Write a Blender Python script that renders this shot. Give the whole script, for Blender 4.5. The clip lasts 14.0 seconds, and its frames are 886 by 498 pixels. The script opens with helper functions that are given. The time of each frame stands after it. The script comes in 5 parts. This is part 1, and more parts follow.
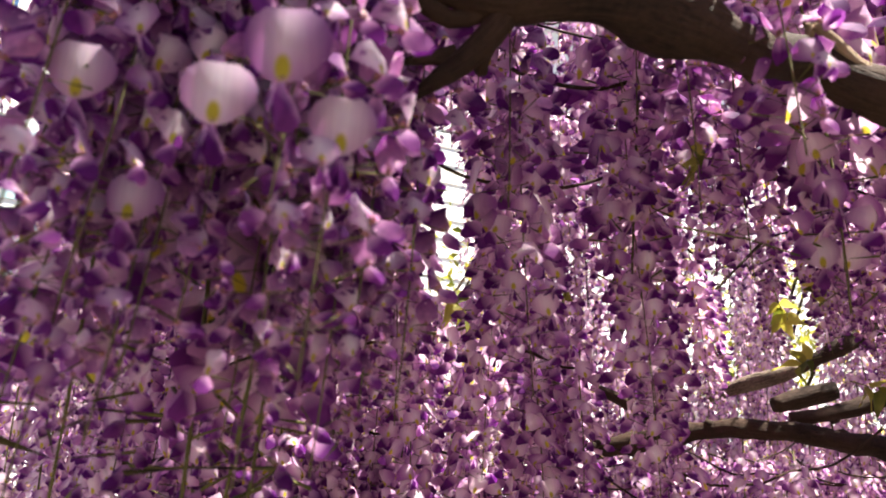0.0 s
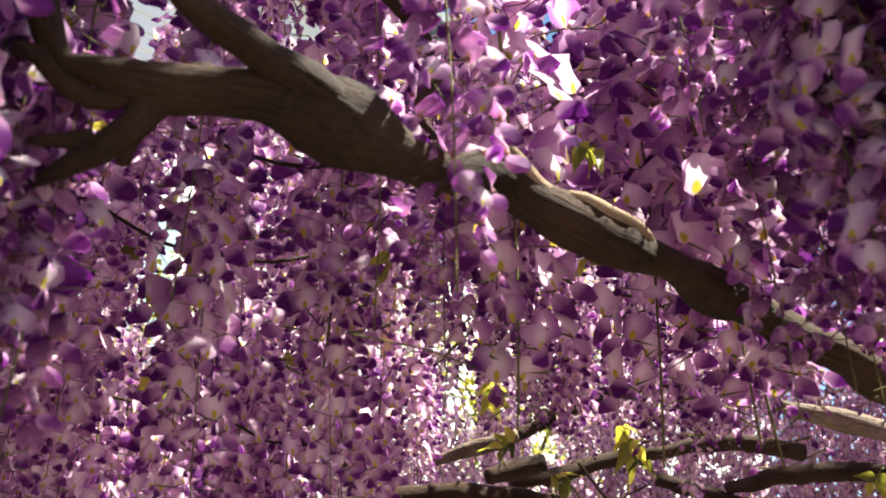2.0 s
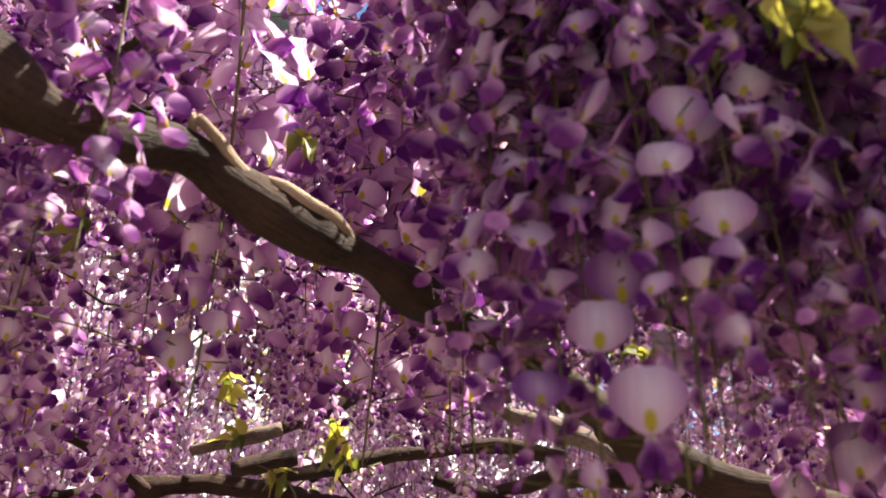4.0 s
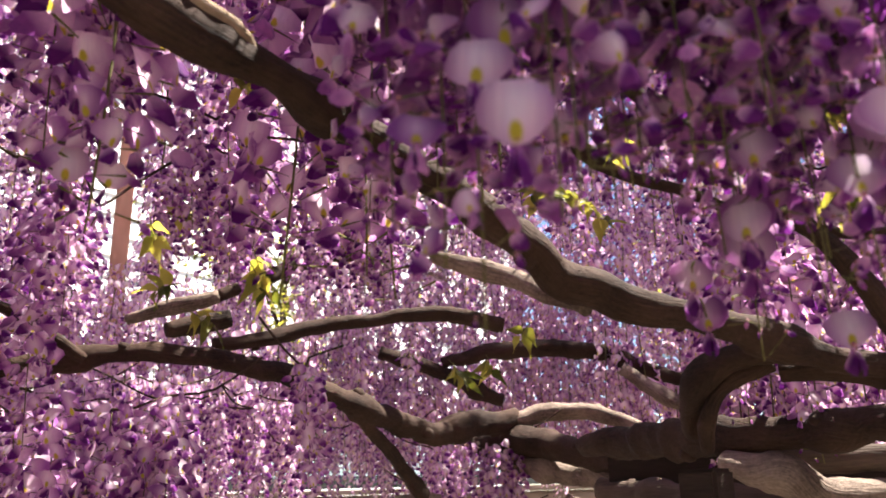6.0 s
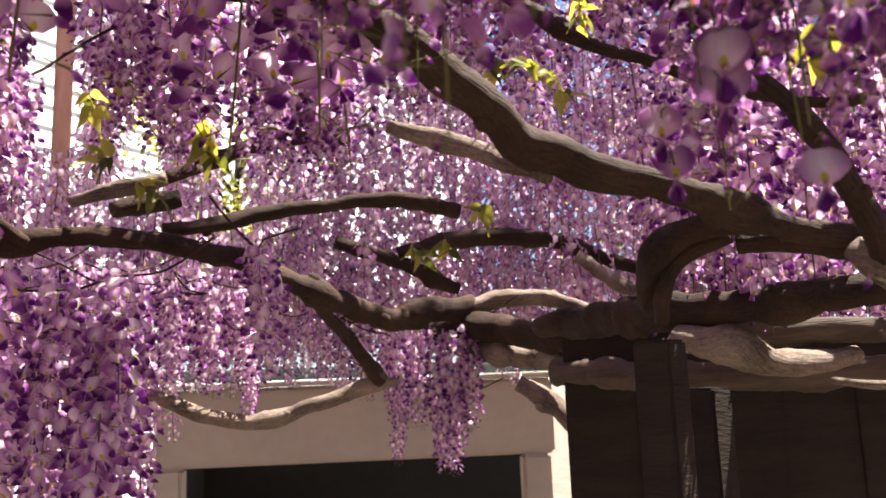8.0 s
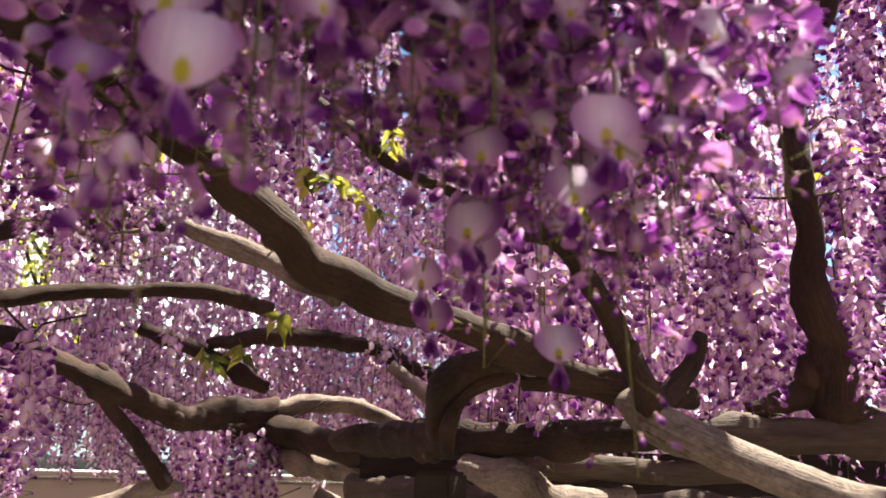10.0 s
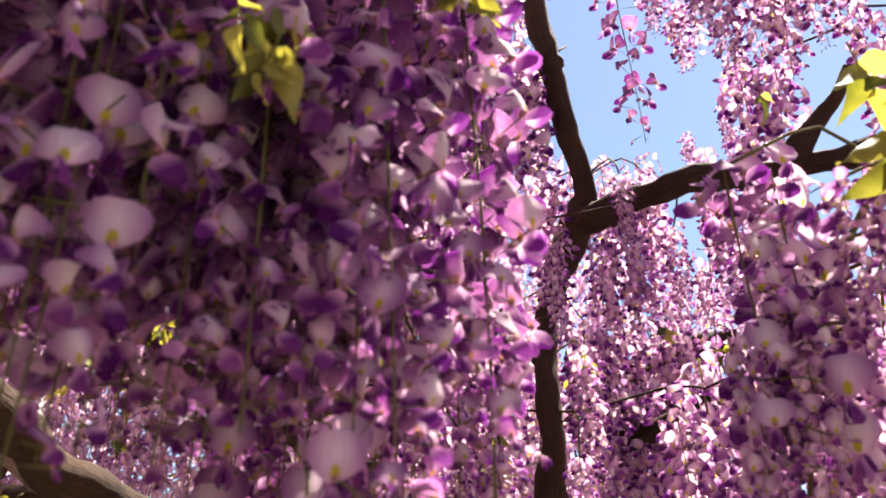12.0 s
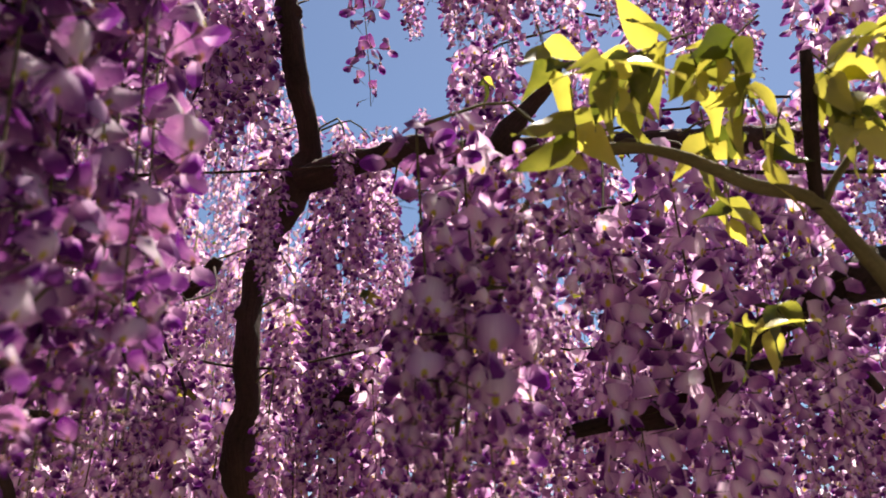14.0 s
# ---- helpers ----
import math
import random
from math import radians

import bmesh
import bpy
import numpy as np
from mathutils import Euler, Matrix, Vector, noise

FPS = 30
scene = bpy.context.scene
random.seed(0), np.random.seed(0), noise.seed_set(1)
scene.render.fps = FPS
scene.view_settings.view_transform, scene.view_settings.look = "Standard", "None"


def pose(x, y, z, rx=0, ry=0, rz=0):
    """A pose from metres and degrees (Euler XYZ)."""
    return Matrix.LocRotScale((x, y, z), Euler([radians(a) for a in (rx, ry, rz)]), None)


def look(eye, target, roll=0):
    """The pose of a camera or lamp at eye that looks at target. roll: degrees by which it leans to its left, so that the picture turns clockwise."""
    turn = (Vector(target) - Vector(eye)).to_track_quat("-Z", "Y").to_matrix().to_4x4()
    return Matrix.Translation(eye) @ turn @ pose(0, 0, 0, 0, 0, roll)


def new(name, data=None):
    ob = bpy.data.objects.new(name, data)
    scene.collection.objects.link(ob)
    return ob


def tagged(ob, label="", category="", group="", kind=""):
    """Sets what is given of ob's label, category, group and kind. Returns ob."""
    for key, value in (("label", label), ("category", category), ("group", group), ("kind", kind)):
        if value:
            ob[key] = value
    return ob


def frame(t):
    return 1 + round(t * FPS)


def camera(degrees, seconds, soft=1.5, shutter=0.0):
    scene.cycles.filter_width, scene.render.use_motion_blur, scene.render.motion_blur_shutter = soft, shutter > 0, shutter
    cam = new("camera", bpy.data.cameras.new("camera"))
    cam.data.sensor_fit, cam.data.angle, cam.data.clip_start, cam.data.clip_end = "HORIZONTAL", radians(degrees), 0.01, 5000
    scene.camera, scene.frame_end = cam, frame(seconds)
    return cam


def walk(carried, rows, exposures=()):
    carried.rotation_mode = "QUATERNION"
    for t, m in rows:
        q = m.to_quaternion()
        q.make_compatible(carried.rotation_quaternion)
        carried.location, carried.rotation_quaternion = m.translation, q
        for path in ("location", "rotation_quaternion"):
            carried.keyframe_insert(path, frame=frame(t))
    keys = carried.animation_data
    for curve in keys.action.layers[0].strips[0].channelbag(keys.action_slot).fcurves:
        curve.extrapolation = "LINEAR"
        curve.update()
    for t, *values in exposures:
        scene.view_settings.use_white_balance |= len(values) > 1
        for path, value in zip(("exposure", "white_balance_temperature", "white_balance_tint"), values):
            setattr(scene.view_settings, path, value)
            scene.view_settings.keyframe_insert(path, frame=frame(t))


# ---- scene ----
cam = camera(57.7, 14.0, soft=1.8)
cam.data.dof.use_dof, cam.data.dof.focus_distance, cam.data.dof.aperture_fstop = True, 1.0, 12.0
PATH = [
    (0, (0.043, -0.044, 1.663), (-0.452, 1.742, 2.415), 2.1),
    (0.5, (0.057, -0.038, 1.686), (-0.261, 1.763, 2.496), 0.7),
    (1, (0.068, -0.034, 1.698), (-0.116, 1.775, 2.53), -0.2),
    (1.5, (0.083, -0.019, 1.716), (-0.011, 1.804, 2.533), -0.6),
    (2, (0.109, -0.021, 1.722), (0.147, 1.802, 2.545), -0.0),
    (2.5, (0.138, -0.021, 1.727), (0.287, 1.792, 2.559), 0.2),
    (3, (0.168, -0.026, 1.731), (0.416, 1.782, 2.55), 1.0),
    (3.5, (0.191, -0.021, 1.728), (0.547, 1.768, 2.549), 0.6),
    (3.7, (0.199, -0.02, 1.728), (0.594, 1.76, 2.55), 0.8),
    (5.8, (0.241, 0.006, 1.678), (0.788, 1.829, 2.294), -1.3),
    (6, (0.245, 0.006, 1.675), (0.8, 1.838, 2.256), -1.5),
    (6.5, (0.252, 0.015, 1.667), (0.812, 1.871, 2.162), -2.0),
    (7, (0.251, 0.028, 1.655), (0.79, 1.914, 2.043), -1.6),
    (7.2, (0.25, 0.033, 1.652), (0.785, 1.928, 2.005), -1.5),
    (9.3, (0.269, 0.033, 1.667), (1.289, 1.703, 2.081), -1.4),
    (9.5, (0.278, 0.027, 1.673), (1.319, 1.675, 2.122), -0.7),
    (10, (0.293, 0.021, 1.68), (1.3, 1.656, 2.24), 1.2),
    (10.5, (0.276, 0.009, 1.699), (1.364, 1.542, 2.381), 0.9),
    (11, (0.268, 0.0, 1.714), (1.452, 1.418, 2.481), 1.2),
    (11.5, (0.268, -0.021, 1.726), (1.504, 1.302, 2.577), 1.3),
    (12, (0.269, -0.031, 1.731), (1.585, 1.181, 2.625), 1.5),
    (12.5, (0.267, -0.044, 1.736), (1.661, 1.043, 2.672), 1.0),
    (13, (0.277, -0.048, 1.734), (1.761, 0.917, 2.665), 0.3),
    (13.5, (0.293, -0.054, 1.729), (1.873, 0.797, 2.612), -0.3),
    (14, (0.309, -0.053, 1.724), (1.988, 0.651, 2.552), -1.0),
]
EXPOSURES = [(0.0, 2.31, 6800, 9), (1.5, 2.37, 6800, 3), (2.0, 2.38, 6800, 2), (3.0, 2.28, 6800, 9), (3.7, 2.34, 6800, 8), (6.0, 2.46, 6700, 12), (7.2, 2.32, 6700, 12),
             (9.5, 2.46, 6700, 3), (10.0, 2.44, 6700, 5), (10.5, 2.63, 6800, 4), (11.0, 2.68, 6900, 8), (11.5, 2.58, 7200, 12), (12.5, 2.20, 7400, 15), (14.0, 1.48, 6900, 14)]
walk(cam, [(t, look(eye, target, roll)) for t, eye, target, roll in PATH], EXPOSURES)

# ---- world, sun ----
SUN_AZ, SUN_EL = 92.0, 63.0          # clockwise from +y, degrees
world = bpy.data.worlds.new("sky_world")
scene.world = world
world.use_nodes = True
wn = world.node_tree
sky = wn.nodes.new("ShaderNodeTexSky")
sky.sky_type = "NISHITA"
sky.sun_disc = False
sky.ozone_density, sky.dust_density, sky.air_density = 4.0, 0.3, 1.0
sky.sun_elevation, sky.sun_rotation = radians(SUN_EL), radians(SUN_AZ)
wn.nodes["Background"].inputs["Strength"].default_value = 0.046
wn.links.new(sky.outputs[0], wn.nodes["Background"].inputs["Color"])
sun_way = Vector((math.sin(radians(SUN_AZ)) * math.cos(radians(SUN_EL)),
                  math.cos(radians(SUN_AZ)) * math.cos(radians(SUN_EL)), math.sin(radians(SUN_EL))))
sun_data = bpy.data.lights.new("sun", "SUN")
sun_data.energy, sun_data.angle, sun_data.color = 5.0, radians(0.5), (1.0, 0.94, 0.86)
sun = new("sun", sun_data)
sun.matrix_world = look(sun_way * 30, (0, 0, 0))


# ---- materials ----
def material(name):
    m = bpy.data.materials.new(name)
    m.use_nodes = True
    m.node_tree.nodes.clear()
    return m, m.node_tree.nodes, m.node_tree.links


def node(nodes, kind, **values):
    n = nodes.new(kind)
    for k, v in values.items():
        n.inputs[k].default_value = v
    return n


def ramp(nodes, stops):
    n = nodes.new("ShaderNodeValToRGB")
    e = n.color_ramp.elements
    while len(e) < len(stops):
        e.new(0.5)
    for item, (at, col) in zip(e, stops):
        item.position, item.color = at, (*col, 1)
    return n


def mathn(nodes, links, op, a, b=None, clamp=False):
    n = nodes.new("ShaderNodeMath")
    n.operation, n.use_clamp = op, clamp
    for i, v in enumerate((a, b)):
        if v is None:
            continue
        if isinstance(v, (int, float)):
            n.inputs[i].default_value = v
        else:
            links.new(v, n.inputs[i])
    return n.outputs[0]


def mixc(nodes, links, fac, a, b, blend="MIX"):
    n = nodes.new("ShaderNodeMix")
    n.data_type, n.blend_type = "RGBA", blend
    for key, v in ((0, fac), (6, a), (7, b)):
        if isinstance(v, (int, float)):
            n.inputs[key].default_value = v
        elif isinstance(v, tuple):
            n.inputs[key].default_value = (*v, 1)
        else:
            links.new(v, n.inputs[key])
    return n.outputs[2]


def chance(nodes, links):
    """One random number for each petal, whether it is an object or an island of a mesh."""
    a = nodes.new("ShaderNodeObjectInfo").outputs["Random"]
    b = nodes.new("ShaderNodeNewGeometry").outputs["Random Per Island"]
    return mathn(nodes, links, "FRACT", mathn(nodes, links, "ADD", a, b))


def thin_surface(nodes, links, colour, through_colour, share, rough=0.55, spec=0.25, bump=None):
    """A petal or a leaf: part of the light passes through it."""
    p = node(nodes, "ShaderNodeBsdfPrincipled", Roughness=rough)
    p.inputs["Specular IOR Level"].default_value = spec
    t = nodes.new("ShaderNodeBsdfTranslucent")
    links.new(colour, p.inputs["Base Color"])
    links.new(through_colour, t.inputs["Color"])
    if bump is not None:
        links.new(bump, p.inputs["Normal"])
    mix = nodes.new("ShaderNodeMixShader")
    mix.inputs[0].default_value = share
    links.new(p.outputs[0], mix.inputs[1])
    links.new(t.outputs[0], mix.inputs[2])
    out = nodes.new("ShaderNodeOutputMaterial")
    links.new(mix.outputs[0], out.inputs["Surface"])


def banner_material():
    m, n, l = material("petal_pale")
    uv = n.new("ShaderNodeUVMap")
    uv.uv_map = "petal"
    sep = n.new("ShaderNodeSeparateXYZ")
    l.new(uv.outputs[0], sep.inputs[0])
    u, v = sep.outputs[0], sep.outputs[1]
    uu = mathn(n, l, "MULTIPLY", u, u)
    # the pale heart of the petal, then lilac, then the violet rim
    dv = mathn(n, l, "SUBTRACT", v, 0.55)
    rad = mathn(n, l, "SQRT", mathn(n, l, "ADD", mathn(n, l, "MULTIPLY", uu, 0.9), mathn(n, l, "MULTIPLY", dv, dv)))
    rnd = chance(n, l)
    shift = mathn(n, l, "SUBTRACT", mathn(n, l, "MULTIPLY", mathn(n, l, "MULTIPLY", rnd, rnd), 0.55), 0.16)
    pale = ramp(n, [(0.0, (0.88, 0.84, 0.83)), (0.30, (0.78, 0.66, 0.72)), (0.62, (0.57, 0.37, 0.55)), (1.0, (0.30, 0.11, 0.33))])
    l.new(mathn(n, l, "ADD", rad, shift), pale.inputs[0])
    # fine veins run up from the base
    wave = node(n, "ShaderNodeTexNoise", Scale=4.0, Detail=3.0)
    co = n.new("ShaderNodeCombineXYZ")
    l.new(mathn(n, l, "MULTIPLY", u, 2.4), co.inputs[0])
    l.new(mathn(n, l, "MULTIPLY", v, 0.25), co.inputs[1])
    l.new(mathn(n, l, "MULTIPLY", rnd, 40.0), co.inputs[2])
    l.new(co.outputs[0], wave.inputs["Vector"])
    vein = ramp(n, [(0.3, (0.90, 0.84, 0.92)), (0.7, (1.0, 1.0, 1.0))])
    l.new(wave.outputs[0], vein.inputs[0])
    col = mixc(n, l, 1.0, pale.outputs[0], vein.outputs[0], "MULTIPLY")
    # yellow-green eye at the base
    ey = mathn(n, l, "SUBTRACT", v, 0.20)
    eye = mathn(n, l, "ADD", mathn(n, l, "MULTIPLY", uu, 26.0), mathn(n, l, "MULTIPLY", mathn(n, l, "MULTIPLY", ey, ey), 26.0))
    eyer = ramp(n, [(0.35, (1, 1, 1)), (1.0, (0, 0, 0))])
    l.new(eye, eyer.inputs[0])
    col = mixc(n, l, eyer.outputs[0], col, (0.52, 0.48, 0.05))
    bump = node(n, "ShaderNodeBump", Strength=0.12, Distance=0.001)
    l.new(wave.outputs[0], bump.inputs["Height"])
    back = mixc(n, l, 1.0, col, (1.10, 0.95, 1.05), "MULTIPLY")
    thin_surface(n, l, col, back, 0.62, 0.65, 0.2, bump.outputs[0])
    return m


def keel_material():
    m, n, l = material("petal_violet")
    rnd = chance(n, l)
    uv = n.new("ShaderNodeUVMap")
    uv.uv_map = "petal"
    sep = n.new("ShaderNodeSeparateXYZ")
    l.new(uv.outputs[0], sep.inputs[0])
    tip = ramp(n, [(0.0, (0.085, 0.008, 0.12)), (0.55, (0.135, 0.020, 0.17)), (0.85, (0.22, 0.055, 0.24)), (1.0, (0.46, 0.22, 0.43))])
    l.new(rnd, tip.inputs[0])
    grow = ramp(n, [(0.12, (0, 0, 0)), (0.55, (1, 1, 1))])
    l.new(sep.outputs[1], grow.inputs[0])
    col = mixc(n, l, grow.outputs[0], (0.52, 0.30, 0.48), tip.outputs[0])
    tc = n.new("ShaderNodeTexCoord")
    noise_n = node(n, "ShaderNodeTexNoise", Scale=160.0, Detail=3.0)
    l.new(tc.outputs["Object"], noise_n.inputs["Vector"])
    tone = ramp(n, [(0.3, (0.72, 0.66, 0.80)), (0.7, (1.15, 1.05, 1.1))])
    l.new(noise_n.outputs[0], tone.inputs[0])
    c = mixc(n, l, 1.0, col, tone.outputs[0], "MULTIPLY")
    c2 = mixc(n, l, 1.0, c, (1.55, 1.85, 1.55), "MULTIPLY")
    thin_surface(n, l, c, c2, 0.54, 0.65, 0.15)
    return m


def leaf_material(name, a, b):
    m, n, l = material(name)
    rnd = chance(n, l)
    tc = n.new("ShaderNodeTexCoord")
    nz = node(n, "ShaderNodeTexNoise", Scale=45.0, Detail=4.0)
    l.new(tc.outputs["Object"], nz.inputs["Vector"])
    f = mathn(n, l, "ADD", mathn(n, l, "MULTIPLY", rnd, 0.75), mathn(n, l, "MULTIPLY", nz.outputs[0], 0.32))
    mid = tuple(0.62 * x + 0.38 * y for x, y in zip(a, b))
    col = ramp(n, [(0.22, a), (0.50, mid), (0.92, b)])
    l.new(f, col.inputs[0])
    bump = node(n, "ShaderNodeBump", Strength=0.5, Distance=0.002)
    l.new(nz.outputs[0], bump.inputs["Height"])
    back = mixc(n, l, 1.0, col.outputs[0], (1.6, 1.5, 0.8), "MULTIPLY")
    thin_surface(n, l, col.outputs[0], back, 0.55, 0.4, 0.4, bump.outputs[0])
    return m


def bark_material(name, dark, light, scale=38.0, bumpy=0.7):
    m, n, l = material(name)
    tc = n.new("ShaderNodeTexCoord")
    along = n.new("ShaderNodeUVMap")
    along.uv_map = "petal"
    fis = node(n, "ShaderNodeTexNoise", Scale=1.0, Detail=4.0, Roughness=0.6)
    mp = n.new("ShaderNodeMapping")
    mp.inputs["Scale"].default_value = (420.0, 45.0, 1.0)
    l.new(along.outputs[0], mp.inputs[0])
    l.new(mp.outputs[0], fis.inputs["Vector"])
    big = node(n, "ShaderNodeTexNoise", Scale=scale * 0.35, Detail=4.0)
    fine = node(n, "ShaderNodeTexNoise", Scale=scale * 6, Detail=6.0, Roughness=0.65)
    crack = node(n, "ShaderNodeTexVoronoi", Scale=scale * 2.2)
    for t in (big, fine, crack):
        l.new(tc.outputs["Object"], t.inputs["Vector"])
    f = mathn(n, l, "ADD", mathn(n, l, "MULTIPLY", big.outputs[0], 0.45),
              mathn(n, l, "ADD", mathn(n, l, "MULTIPLY", fine.outputs[0], 0.25), mathn(n, l, "MULTIPLY", fis.outputs[0], 0.3)))
    col = ramp(n, [(0.36, dark), (0.52, tuple((x + y) / 2 for x, y in zip(dark, light))), (0.66, light)])
    l.new(f, col.inputs[0])
    p = node(n, "ShaderNodeBsdfPrincipled", Roughness=0.85)
    p.inputs["Specular IOR Level"].default_value = 0.2
    l.new(col.outputs[0], p.inputs["Base Color"])
    h = mathn(n, l, "ADD", mathn(n, l, "MULTIPLY", crack.outputs["Distance"], 0.4),
              mathn(n, l, "ADD", mathn(n, l, "MULTIPLY", fine.outputs[0], 0.6), mathn(n, l, "MULTIPLY", fis.outputs[0], 1.3)))
    bump = node(n, "ShaderNodeBump", Strength=bumpy, Distance=0.003)
    l.new(h, bump.inputs["Height"])
    l.new(bump.outputs[0], p.inputs["Normal"])
    out = n.new("ShaderNodeOutputMaterial")
    l.new(p.outputs[0], out.inputs["Surface"])
    return m


def plain_material(name, a, b, scale, rough, stretch=(1, 1, 1), bumpy=0.2, dist=0.004):
    m, n, l = material(name)
    tc = n.new("ShaderNodeTexCoord")
    mp = n.new("ShaderNodeMapping")
    mp.inputs["Scale"].default_value = stretch
    l.new(tc.outputs["Object"], mp.inputs[0])
    one = node(n, "ShaderNodeTexNoise", Scale=scale, Detail=5.0)
    two = node(n, "ShaderNodeTexNoise", Scale=scale * 9, Detail=4.0)
    for t in (one, two):
        l.new(mp.outputs[0], t.inputs["Vector"])
    rnd = n.new("ShaderNodeObjectInfo").outputs["Random"]
    f = mathn(n, l, "ADD", mathn(n, l, "MULTIPLY", one.outputs[0], 0.6),
              mathn(n, l, "ADD", mathn(n, l, "MULTIPLY", two.outputs[0], 0.3), mathn(n, l, "MULTIPLY", rnd, 0.1)))
    col = ramp(n, [(0.3, a), (0.7, b)])
    l.new(f, col.inputs[0])
    p = node(n, "ShaderNodeBsdfPrincipled", Roughness=rough)
    p.inputs["Specular IOR Level"].default_value = 0.2 if rough > 0.5 else 0.5
    l.new(col.outputs[0], p.inputs["Base Color"])
    bump = node(n, "ShaderNodeBump", Strength=bumpy, Distance=dist)
    l.new(two.outputs[0], bump.inputs["Height"])
    l.new(bump.outputs[0], p.inputs["Normal"])
    out = n.new("ShaderNodeOutputMaterial")
    l.new(p.outputs[0], out.inputs["Surface"])
    return m


banner_mat = banner_material()
keel_mat = keel_material()
stalk_mat = bark_material("stalk_green", (0.06, 0.055, 0.02), (0.15, 0.14, 0.05), 120.0, 0.2)
calyx_mat = plain_material("calyx_mauve", (0.22, 0.09, 0.12), (0.34, 0.16, 0.16), 90.0, 0.6)
leaf_mat = leaf_material("leaf_young", (0.050, 0.066, 0.012), (0.44, 0.42, 0.11))
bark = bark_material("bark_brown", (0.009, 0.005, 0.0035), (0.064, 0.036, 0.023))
# grey bark, its light end raised to put direct sun into the colour
bark_grey_sunlit = bark_material("bark_grey_sunlit", (0.018, 0.011, 0.008), (0.330, 0.255, 0.200))
bark_pale = bark_material("bark_pale", (0.16, 0.11, 0.07), (0.40, 0.30, 0.20))
bark_green = bark_material("bark_olive", (0.07, 0.055, 0.02), (0.17, 0.15, 0.06), 60.0, 0.3)
wood = plain_material("wood_weathered", (0.034, 0.024, 0.018), (0.115, 0.083, 0.062), 6.0, 0.85, (1, 1, 9), 0.6)
# dark post wood, near black to hold the screen's shade as well
wood_dark_shade = plain_material("wood_dark_shade", (0.008, 0.005, 0.004), (0.026, 0.017, 0.012), 5.0, 0.8, (1, 1, 6), 0.5)
wood_red = plain_material("wood_red_brown", (0.20, 0.09, 0.06), (0.38, 0.21, 0.15), 4.0, 0.7, (1, 1, 0.2), 0.4)
siding_mat = plain_material("paint_white", (0.74, 0.75, 0.74), (0.84, 0.84, 0.82), 1.5, 0.6, (1, 1, 1), 0.1)
beige_mat = plain_material("plaster_beige", (0.29, 0.23, 0.19), (0.37, 0.30, 0.25), 2.5, 0.9, (1, 1, 1), 0.3)
roof_mat = plain_material("roof_slate_teal", (0.06, 0.09, 0.10), (0.12, 0.16, 0.17), 4.0, 0.6)
soil_mat = plain_material("ground_gravel", (0.10, 0.08, 0.06), (0.20, 0.165, 0.13), 3.0, 0.95, (1, 1, 1), 0.8, 0.02)
glass_mat = plain_material("glass_pane", (0.30, 0.42, 0.45), (0.36, 0.48, 0.50), 0.6, 0.05, (1, 1, 1), 0.0)
# near black: the shade inside the shed put into a colour
shade_mat = plain_material("interior_shade", (0.010, 0.008, 0.007), (0.02, 0.017, 0.015), 2.0, 0.9)


# ---- mesh helpers ----
def part(name, bm, mat, parent=None, label="", smooth=False):
    """Links a bmesh as one mesh object, under parent if one is given."""
    me = bpy.data.meshes.new(name)
    bm.to_mesh(me)
    bm.free()
    me.materials.append(mat)
    if smooth:
        me.polygons.foreach_set("use_smooth", [True] * len(me.polygons))
    ob = new(name, me)
    if parent:
        ob.parent = parent
    if label:
        ob["label"] = label
    return ob


def empty(name, at=(0, 0, 0)):
    ob = new(name)
    ob.location = at
    return ob


def box(sx, sy, sz, bevel=0.0, centre=(0, 0, 0)):
    bm = bmesh.new()
    bmesh.ops.create_cube(bm, size=1.0)
    bmesh.ops.scale(bm, vec=(sx, sy, sz), verts=bm.verts)
    if bevel:
        bmesh.ops.bevel(bm, geom=list(bm.edges), offset=bevel, segments=2, affect="EDGES")
    bmesh.ops.translate(bm, vec=centre, verts=bm.verts)
    return bm


class Pile:
    """Gathers verts, faces, petal coordinates and material slots for one mesh."""

    def __init__(self):
        self.v, self.f, self.uv, self.m, self.n = [], [], [], [], 0

    def add(self, shape, slot, mat4=None):
        v, f, uv = shape
        if mat4 is not None:
            a = np.array(mat4)
            v = v @ a[:3, :3].T + a[:3, 3]
        self.v.append(v)
        self.uv.append(uv)
        self.f.extend(tuple(i + self.n for i in q) for q in f)
        self.m.extend([slot] * len(f))
        self.n += len(v)

    def mesh(self, name, mats):
        me = bpy.data.meshes.new(name)
        v, uv = np.concatenate(self.v), np.concatenate(self.uv)
        me.from_pydata(v.tolist(), [], self.f)
        for mt in mats:
            me.materials.append(mt)
        me.polygons.foreach_set("material_index", self.m)
        me.polygons.foreach_set("use_smooth", [True] * len(self.f))
        lay = me.uv_layers.new(name="petal")
        idx = np.empty(len(me.loops), dtype=np.int32)
        me.loops.foreach_get("vertex_index", idx)
        lay.data.foreach_set("uv", uv[idx].ravel().astype(np.float32))
        return me


